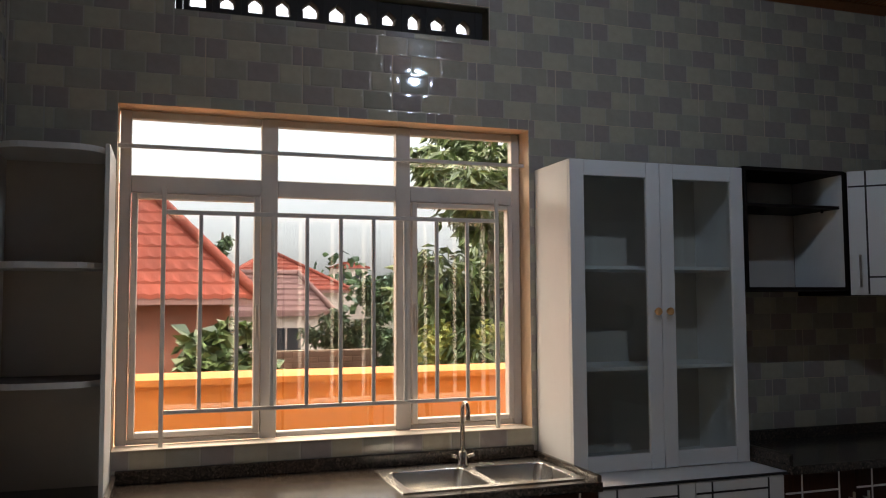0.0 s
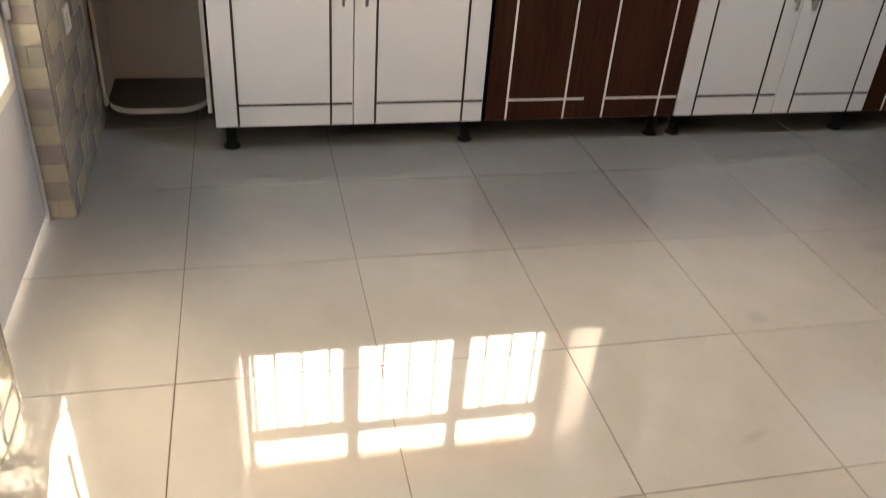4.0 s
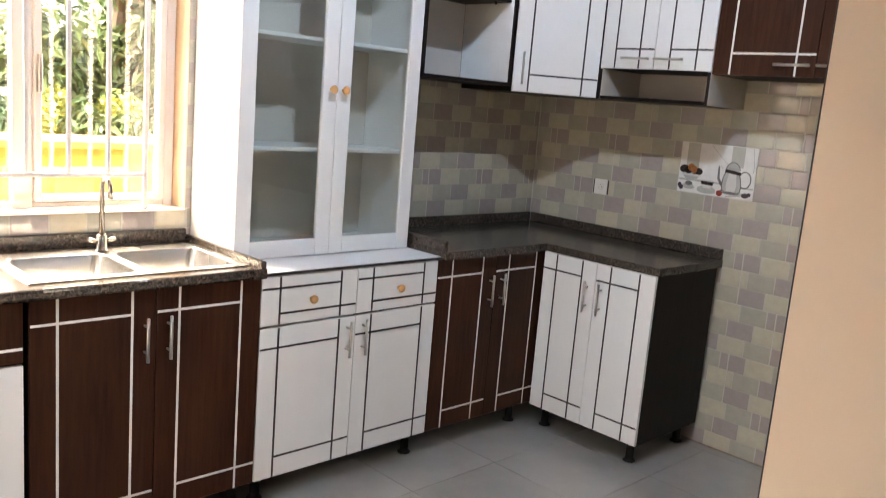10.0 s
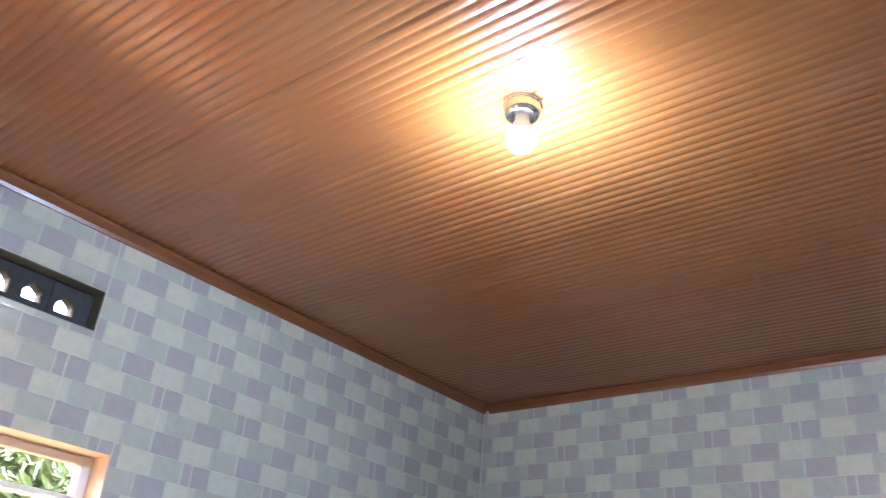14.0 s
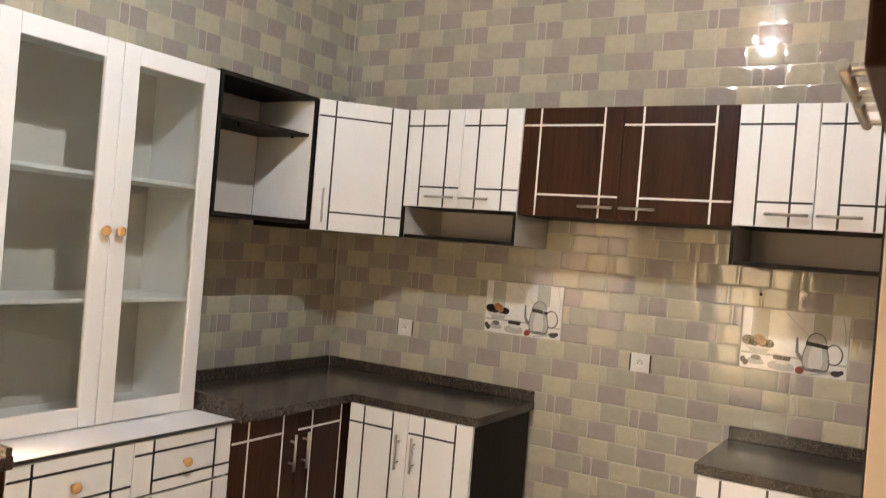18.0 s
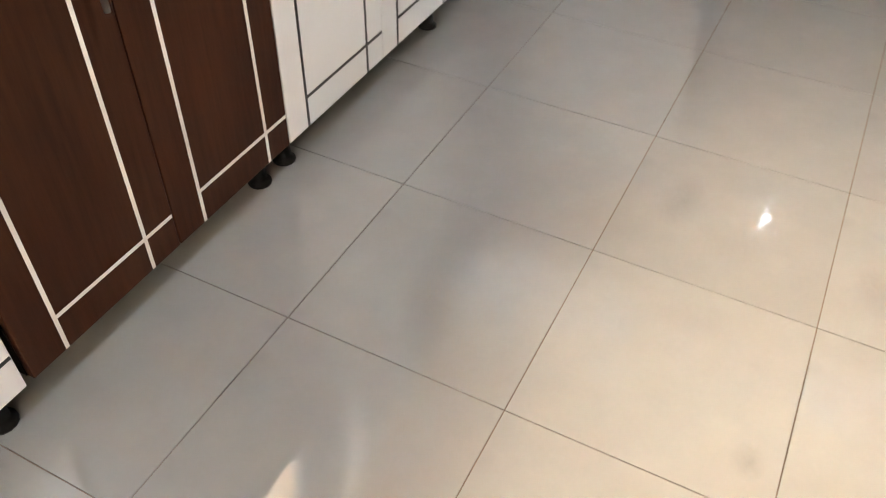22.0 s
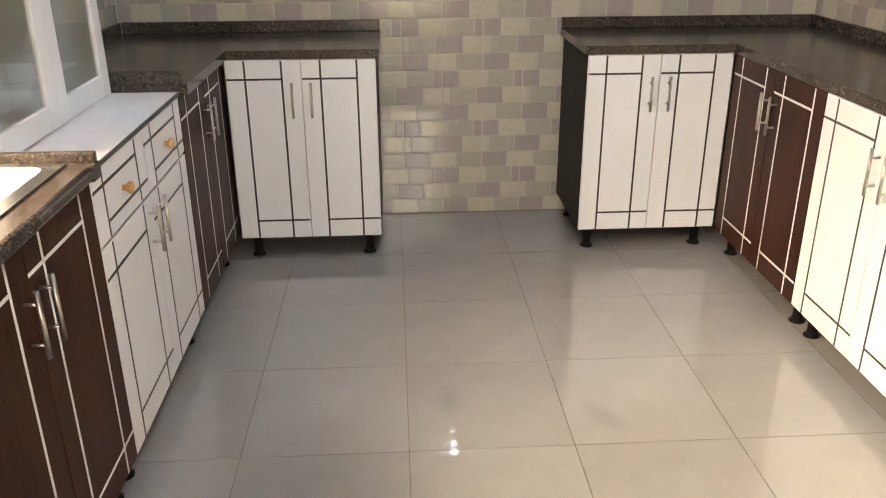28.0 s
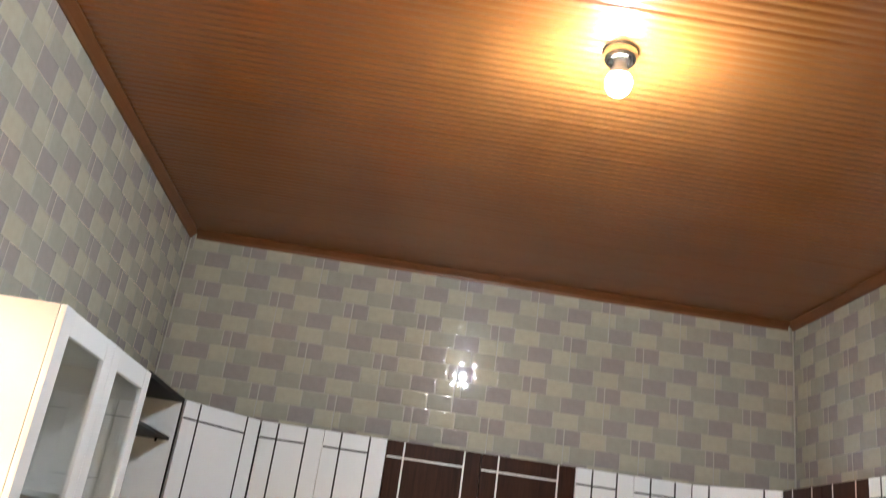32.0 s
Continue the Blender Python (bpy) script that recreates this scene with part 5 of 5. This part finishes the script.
# ---- side door in the west wall ----
def build_side_door():
    xd = XW - 0.082
    d = thing("door_1", pose(0, 0, 0), "grey metal side door, shut, glazed behind bent bars, daylight showing underneath", "door", kind="structure")
    y0, y1 = WDOOR[0] + 0.004, WDOOR[1] - 0.004
    part("jamb", slab(xd - 0.04, xd + 0.006, y1 - 0.022, y1, 0.001, 2.116, 0.003), M_DOOR, d)
    part("jamb", slab(xd - 0.04, xd + 0.006, y0, y0 + 0.022, 0.001, 2.116, 0.003), M_DOOR, d)
    part("head", slab(xd - 0.04, xd + 0.006, y0 + 0.022, y1 - 0.022, 2.094, 2.116, 0.003), M_DOOR, d)
    a, b = y0 + 0.023, y1 - 0.023
    leaf = part("leaf", slab(xd - 0.034, xd - 0.002, a, b, 0.022, 0.450, 0.003), M_DOOR, d, "grey metal lower panel")
    part("stile", slab(xd - 0.034, xd - 0.002, a, a + 0.022, 0.4505, 2.09, 0.002), M_DOOR, d)
    part("stile", slab(xd - 0.034, xd - 0.002, b - 0.022, b, 0.4505, 2.09, 0.002), M_DOOR, d)
    part("top_rail", slab(xd - 0.034, xd - 0.002, a + 0.0225, b - 0.0225, 2.04, 2.09, 0.002), M_DOOR, d)
    ga, gb, w = a + 0.023, b - 0.023, 0.040
    sash = part("glazing_frame", slab(xd - 0.020, xd + 0.004, ga, gb, 0.4515, 0.4515 + w, 0.003), M_CREAMFRAME, d, "cream glazing frame")
    part("bead", slab(xd - 0.020, xd + 0.004, ga, ga + w, 0.493, 2.035, 0.003), M_CREAMFRAME, sash)
    part("bead", slab(xd - 0.020, xd + 0.004, gb - w, gb, 0.493, 2.035, 0.003), M_CREAMFRAME, sash)
    part("bead", slab(xd - 0.020, xd + 0.004, ga + w + 0.001, gb - w - 0.001, 1.995, 2.035, 0.003), M_CREAMFRAME, sash)
    pane = part("pane", slab(xd - 0.030, xd - 0.025, ga + 0.004, gb - 0.004, 0.456, 2.03), M_GLASS, d, "clear glass pane")
    pane.visible_shadow = False
    mid = (ga + gb) / 2
    for sgn in (-1, 1):
        edge = ga + w + 0.018 if sgn < 0 else gb - w - 0.018
        bm = bmesh.new()
        tube(bm, [(xd - 0.012, edge, 1.99), (xd - 0.012, edge, 0.66), (xd - 0.012, mid + sgn * 0.03, 0.495)], 0.007, 8)
        part("bar", bm, M_GRILLE, d)
        bm = bmesh.new()
        tube(bm, [(xd - 0.012, mid + sgn * 0.10, 1.99), (xd - 0.012, mid + sgn * 0.10, 0.70)], 0.006, 8)
        part("bar", bm, M_GRILLE, d)
    for z in (0.66, 1.02, 1.55):
        bm = bmesh.new()
        tube(bm, [(xd + 0.012, y1 - 0.024, z - 0.025), (xd + 0.012, y1 - 0.024, z + 0.025)], 0.010, 10)
        part("hinge", bm, M_SOCKET, d, "pale hinge barrel")
    rv = thing("door_reveal", pose(0, 0, 0), "glazed brick tile reveal beside the side door", "trim", kind="structure")
    rnd = random.Random(8)
    z, k = 0.002, 0
    while z < 2.09:
        tall = rnd.choice((0.0625, 0.0625, 0.05))
        m = TILE_MATS[(0, 2, 0, 1, 0, 2, 1)[k % 7]]
        cuts = ((XW - 0.075, XW - 0.002),) if k % 4 else ((XW - 0.075, XW - 0.046), (XW - 0.045, XW - 0.002))
        for u0, u1 in cuts:
            part("brick", slab(u0, u1, WDOOR[1] - 0.0036, WDOOR[1] - 0.0005, z, min(z + tall - 0.001, 2.116), 0.001), m, rv)
        z += tall
        k += 1


build_side_door()
sw = thing("light_switch", pose(XW, -0.652, 0.525, 0, 0, 90), "small white rocker switch on the tiled wall", "switch")
part("plate", slab(-0.040, 0.040, -0.009, -0.0018, -0.040, 0.040, 0.003, 2), M_SOCKET, sw)
part("rocker", slab(-0.015, 0.015, -0.013, -0.0092, -0.024, 0.024, 0.002), M_SOCKET, sw)


# ---- hall behind the doorway ----
def hall():
    z1 = 2.75
    single("wall_hall_west", slab(-4.75, -4.60, YS - 2.1, YS - 0.162, -0.1, z1), M_PLASTER, "plain hall wall", "wall", kind="structure")
    single("wall_hall_east", slab(-2.75, -2.60, YS - 2.1, YS - 0.162, -0.1, z1), M_PLASTER, "plain hall wall", "wall", kind="structure")
    single("wall_hall_south", slab(-4.75, -2.60, YS - 2.25, YS - 2.101, -0.1, z1), M_PLASTER, "plain hall wall", "wall", kind="structure")
    single("ceiling_hall", slab(-4.75, -2.60, YS - 2.25, YS - 0.162, z1, z1 + 0.1), M_PLASTER, "plain hall ceiling", "ceiling", kind="structure")


hall()


# ---- outside ----
single("ground", slab(-400, 400, -200, 700, -0.6, -0.35), M_GROUND, "bare earth and grass outside the window", "ground", kind="structure")
bm = slab(-14, 8, 1.36, 1.76, -0.35, 1.19)
single("wall_garden", bm, M_ORANGE, "orange-painted rendered garden wall", "wall", kind="structure")
bm = bmesh.new()
pr = [(1.33, 1.19), (1.33, 1.226), (1.53, 1.240), (1.80, 1.228), (1.80, 1.19)]
ra = [bm.verts.new((-14, y, z)) for y, z in pr]
rb = [bm.verts.new((8, y, z)) for y, z in pr]
for k in range(5):
    bm.faces.new((ra[k], ra[(k + 1) % 5], rb[(k + 1) % 5], rb[k]))
bm.faces.new(ra)
bm.faces.new(rb)
bmesh.ops.recalc_face_normals(bm, faces=bm.faces[:])
single("garden_coping", bm, M_ORANGE, "sloped orange coping on the garden wall", "coping", kind="structure")
single("terrace", slab(XW - 3.5, XW - 0.165, -3.0, 0.2, -0.345, -0.02), M_TERRACE, "pale terrace outside the side door", "terrace", kind="structure")


def hip_roof(name, cx, cy, w, d, ze, zr, over, wall, wallmat, roofmat, label, rows=11, ground=-0.35, pitch=0.0):
    h = thing(name, pose(cx, cy, 0), label, "house", "neighbouring houses")
    part("wall", slab(-w / 2, w / 2, -d / 2, d / 2, ground, ze), wallmat, h)
    bm = bmesh.new()
    rid = max(0.1, (w - d) / 2)
    W, D = w / 2 + over, d / 2 + over
    # courses of tiles: stepped rings up to the ridge
    for k in range(rows):
        t0, t1 = k / rows, (k + 1) / rows

        def ring(t, dz):
            a, b = W + (rid - W) * t, D * (1 - t)
            z = ze + (zr - ze) * t + dz
            return [(-a, -b, z), (a, -b, z), (a, b, z), (-a, b, z)]
        lo, hi = ring(t0, 0.05), ring(t1, 0.0)
        under = ring(t0, -0.01)
        for q in range(4):
            r = (q + 1) % 4
            run = (Vector(lo[r]) - Vector(lo[q])).length
            n = 2 * max(1, round(run / pitch)) if pitch else 1
            # lower edge of the course, scalloped where the tiles show
            dip = [0.035 if pitch and j % 2 else 0.0 for j in range(n + 1)]
            a = [bm.verts.new(Vector(lo[q]).lerp(Vector(lo[r]), j / n) + Vector((0, 0, 0.02 - dip[j]))) for j in range(n + 1)]
            b = [bm.verts.new(Vector(hi[q]).lerp(Vector(hi[r]), j / n)) for j in range(n + 1)]
            c = [bm.verts.new(Vector(under[q]).lerp(Vector(under[r]), j / n) + Vector((0, 0, -dip[j]))) for j in range(n + 1)]
            for j in range(n):
                bm.faces.new((a[j], a[j + 1], b[j + 1], b[j]))
                bm.faces.new((c[j], c[j + 1], a[j + 1], a[j]))
    roof = part("roof", bm, roofmat, h)
    bmr = bmesh.new()
    for sx in (-1, 1):
        for sy in (-1, 1):
            tube(bmr, [(sx * W, sy * D, ze + 0.06), (sx * rid, 0, zr + 0.06)], 0.10, 8)
    tube(bmr, [(-rid, 0, zr + 0.06), (rid, 0, zr + 0.06)], 0.10, 8)
    part("ridge_tiles", bmr, roofmat, roof)
    part("fascia", slab(-W + 0.05, W - 0.05, -D + 0.02, -D + 0.05, ze - 0.14, ze + 0.03), M_DULLROOF, roof)
    for x in (-w * 0.28, w * 0.24):
        win = part("window", slab(x - 0.6, x + 0.6, -d / 2 - 0.03, -d / 2 + 0.02, ze - 1.75, ze - 0.45), M_HOUSE, h)
        part("pane", slab(x - 0.5, x - 0.03, -d / 2 - 0.045, -d / 2 - 0.031, ze - 1.65, ze - 0.55), M_DARKWIN, win)
        part("pane", slab(x + 0.03, x + 0.5, -d / 2 - 0.045, -d / 2 - 0.031, ze - 1.65, ze - 0.55), M_DARKWIN, win)
    return h


hip_roof("house", -8.18, 13.95, 11.0, 3.0, 1.77, 3.90, 0.45, 0, M_BRICKRED, M_ROOF, "red brick house with a red-orange tiled hip roof", rows=9, pitch=0.25)
hip_roof("house", 1.25, 40.0, 6.0, 5.9, 2.3, 4.3, 0.5, 0, M_HOUSE, M_ROOF, "pale house with a red tiled roof farther off", rows=9)
hip_roof("house", -1.1, 26.1, 5.0, 1.6, 1.35, 2.70, 0.3, 0, M_HOUSE, M_DULLROOF, "low pale house with a dull pink-brown roof", rows=7)
hip_roof("house", 18.0, 100.0, 4.4, 3.0, 6.1, 6.8, 0.2, 0, M_HOUSE, M_ROOF, "far pale house on the rise", rows=5)


def brick_wall():
    w = thing("brick_wall", pose(0, 0, 0), "low bare brown brick wall beyond the bushes", "wall")
    part("core", slab(-3.4, -1.2, 7.006, 7.2, -0.36, 1.045), M_GROUT, w)
    mesh = finish(slab(-0.105, 0.105, -0.004, 0.05, 0.0, 0.062, 0.004), "brick", M_STONE)
    for row in range(9):
        for k in range(10):
            x = -3.28 + 0.22 * k + (0.11 if row % 2 else 0.0)
            if x > -1.31:
                continue
            b = new("brick", mesh)
            b.location = (x, 7.0, 0.395 + 0.072 * row)
            b.parent = w


brick_wall()


def leaf_cloud(rnd, clumps, size, spread, drop=0.35):
    """Many small folded leaves round clump centres."""
    verts, faces = [], []
    for (cx, cy, cz, r, n) in clumps:
        for _ in range(n):
            a, b = rnd.uniform(0, 2 * math.pi), math.acos(rnd.uniform(-1, 1))
            q = r * rnd.random() ** 0.45
            p = Vector((cx + q * math.sin(b) * math.cos(a), cy + q * math.sin(b) * math.sin(a), cz + 0.8 * q * math.cos(b)))
            d = Vector((rnd.uniform(-1, 1), rnd.uniform(-1, 1), rnd.uniform(-1, 0.4) - drop)).normalized()
            s = d.cross(Vector((rnd.uniform(-1, 1), rnd.uniform(-1, 1), rnd.uniform(-1, 1))))
            if s.length < 0.05:
                continue
            s.normalize()
            L = size * rnd.uniform(0.6, 1.3)
            w = L * spread
            nrm = d.cross(s) * L * 0.10
            k = len(verts)
            verts += [p, p + d * L * 0.45 + s * w + nrm, p + d * L, p + d * L * 0.45 - s * w + nrm]
            faces.append((k, k + 1, k + 2, k + 3))
    return verts, faces


def tree(name, x, y, z, height, crown, seed, mat, label, leaf=0.16, n=5000, spread=0.22, low=0.25, limbs=16):
    rnd = random.Random(seed)
    t = thing(name, pose(x, y, z), label, "tree", "garden trees")
    bm = bmesh.new()
    top = height * 0.86

    def limb(a, b, r0, r1, wob):
        pts = [Vector(a).lerp(Vector(b), k / 5) + Vector((rnd.uniform(-wob, wob), rnd.uniform(-wob, wob), 0)) * (0 if k in (0,) else 1) for k in range(6)]
        rings = []
        for k, p in enumerate(pts):
            r = r0 + (r1 - r0) * k / 5
            rings.append([bm.verts.new(p + Vector((r * math.cos(q * math.pi / 4), r * math.sin(q * math.pi / 4), 0))) for q in range(8)])
        for u, v in zip(rings, rings[1:]):
            for q in range(8):
                bm.faces.new((u[q], u[(q + 1) % 8], v[(q + 1) % 8], v[q]))
        return pts
    trunk = limb((0, 0, 0), (rnd.uniform(-0.2, 0.2), rnd.uniform(-0.2, 0.2), top), height * 0.028, height * 0.008, height * 0.012)
    clumps = []
    for k in range(limbs):
        h = rnd.uniform(low, 0.95)
        base = trunk[min(5, int(h * 5))]
        a = rnd.uniform(0, 2 * math.pi)
        reach = crown * rnd.uniform(0.45, 1.0) * (1.15 - 0.6 * abs(h - 0.55))
        tip = base + Vector((math.cos(a) * reach, math.sin(a) * reach, rnd.uniform(-0.05, 0.22) * height))
        limb(base, tip, height * 0.010, height * 0.003, height * 0.008)
        for s in (0.6, 0.85, 1.0):
            c = Vector(base).lerp(tip, s)
            clumps.append((c.x + rnd.uniform(-0.2, 0.2), c.y + rnd.uniform(-0.2, 0.2), c.z, crown * rnd.uniform(0.16, 0.30), max(20, n // 48)))
    part("trunk", bm, M_BARK, t)
    v, f = leaf_cloud(rnd, clumps, leaf, spread)
    me = bpy.data.meshes.new("crown")
    me.from_pydata(v, [], f)
    me.materials.append(mat)
    ob = new("crown", me)
    ob.parent = t
    return t


tree("mango_tree", 0.15, 6.4, -0.35, 5.1, 1.35, 5, M_LEAF, "leafy mango tree with hanging leaves beyond the garden wall", leaf=0.22, n=7000, spread=0.16, low=0.15, limbs=40)
tree("tree", 2.0, 9.0, -0.35, 4.6, 1.6, 11, M_LEAF, "leafy garden tree behind the wall", leaf=0.22, n=5200, spread=0.2)
tree("tree", 0.75, 15.0, -0.35, 3.0, 1.25, 17, M_LEAF_D, "round green garden tree", leaf=0.18, n=7000, low=0.1)
tree("tree", 3.6, 17.0, -0.35, 3.2, 1.9, 23, M_LEAF_D, "broad green garden tree", leaf=0.20, n=6000, low=0.1)
tree("tree", -1.85, 26.0, -0.35, 5.2, 0.75, 31, M_LEAF_D, "slim tree rising behind the red roof", leaf=0.24, n=2600)


def bush(x, y, z, r, seed, mat, label, n=1600, leaf=0.12):
    rnd = random.Random(seed)
    cl = [(rnd.uniform(-r, r), rnd.uniform(-r, r) * 0.6, 0.25 + 1.35 * k / 13 + rnd.uniform(-0.1, 0.1), r * rnd.uniform(0.35, 0.55), n // 10) for k in range(14)]
    v, f = leaf_cloud(rnd, cl, leaf, 0.3, 0.0)
    me = bpy.data.meshes.new("bush")
    me.from_pydata(v, [], f)
    me.materials.append(mat)
    ob = new("bush", me)
    ob.location = (x, y, z)
    tagged(ob, label, "bush", "garden bushes")


bush(-3.52, 4.5, -0.30, 0.34, 3, M_LEAF, "broad-leaved green bush behind the garden wall", n=900, leaf=0.20)
bush(-3.02, 4.7, -0.30, 0.20, 4, M_LEAF, "broad-leaved green bush behind the garden wall", n=800, leaf=0.18)
bush(-0.35, 5.6, -0.30, 0.55, 6, M_LEAF_Y, "yellow-green clipped bush behind the garden wall", n=2200, leaf=0.09)
bush(1.2, 4.6, -0.30, 0.6, 8, M_LEAF, "green bush behind the garden wall", n=1200, leaf=0.15)


def far_woods():
    rnd = random.Random(77)
    cl = []
    for k in range(90):
        x = rnd.uniform(-30, 110)
        y = rnd.uniform(70, 130)
        cl.append((x, y, rnd.uniform(0.2, 4.2), rnd.uniform(2.0, 4.2), 110))
    v, f = leaf_cloud(rnd, cl, 0.9, 0.4, 0.0)
    me = bpy.data.meshes.new("far_woods")
    me.from_pydata(v, [], f)
    me.materials.append(M_LEAF_D)
    tagged(new("far_woods", me), "far green woods along the hillside", "woods", kind="stuff")


far_woods()

# ---- corner joints of the tiling ----
for x, y in ((-0.006, -0.006), (-0.006, YS + 0.006), (XW + 0.006, -0.006)):
    single("corner_joint", slab(x - 0.003, x + 0.003, y - 0.003, y + 0.003, 0.002, H - 0.03), M_JOINT, "pale grouted corner joint between tiled walls", "trim", kind="structure")

# ---- scuffs on the floor ----
for x, y, a, b, turn in ((-2.452, -1.755, 0.045, 0.034, 10), (-2.715, -2.190, 0.060, 0.017, 20), (-1.910, -1.935, 0.120, 0.060, 35), (-1.794, -1.451, 0.110, 0.060, 0), (-3.385, -1.753, 0.022, 0.012, 50)):
    bm = bmesh.new()
    bm.faces.new([bm.verts.new((math.cos(radians(30 * k)), math.sin(radians(30 * k)), 0)) for k in range(12)])
    ob = part("scuff", bm, M_SMUDGE, floor, "faint grey scuff")
    ob.matrix_local = pose(x, y, 0.0007, 0, 0, turn) @ Matrix.Diagonal((a, b, 1.0, 1.0))

# ---- tiles last ----
floor_tiles()
clad_walls()
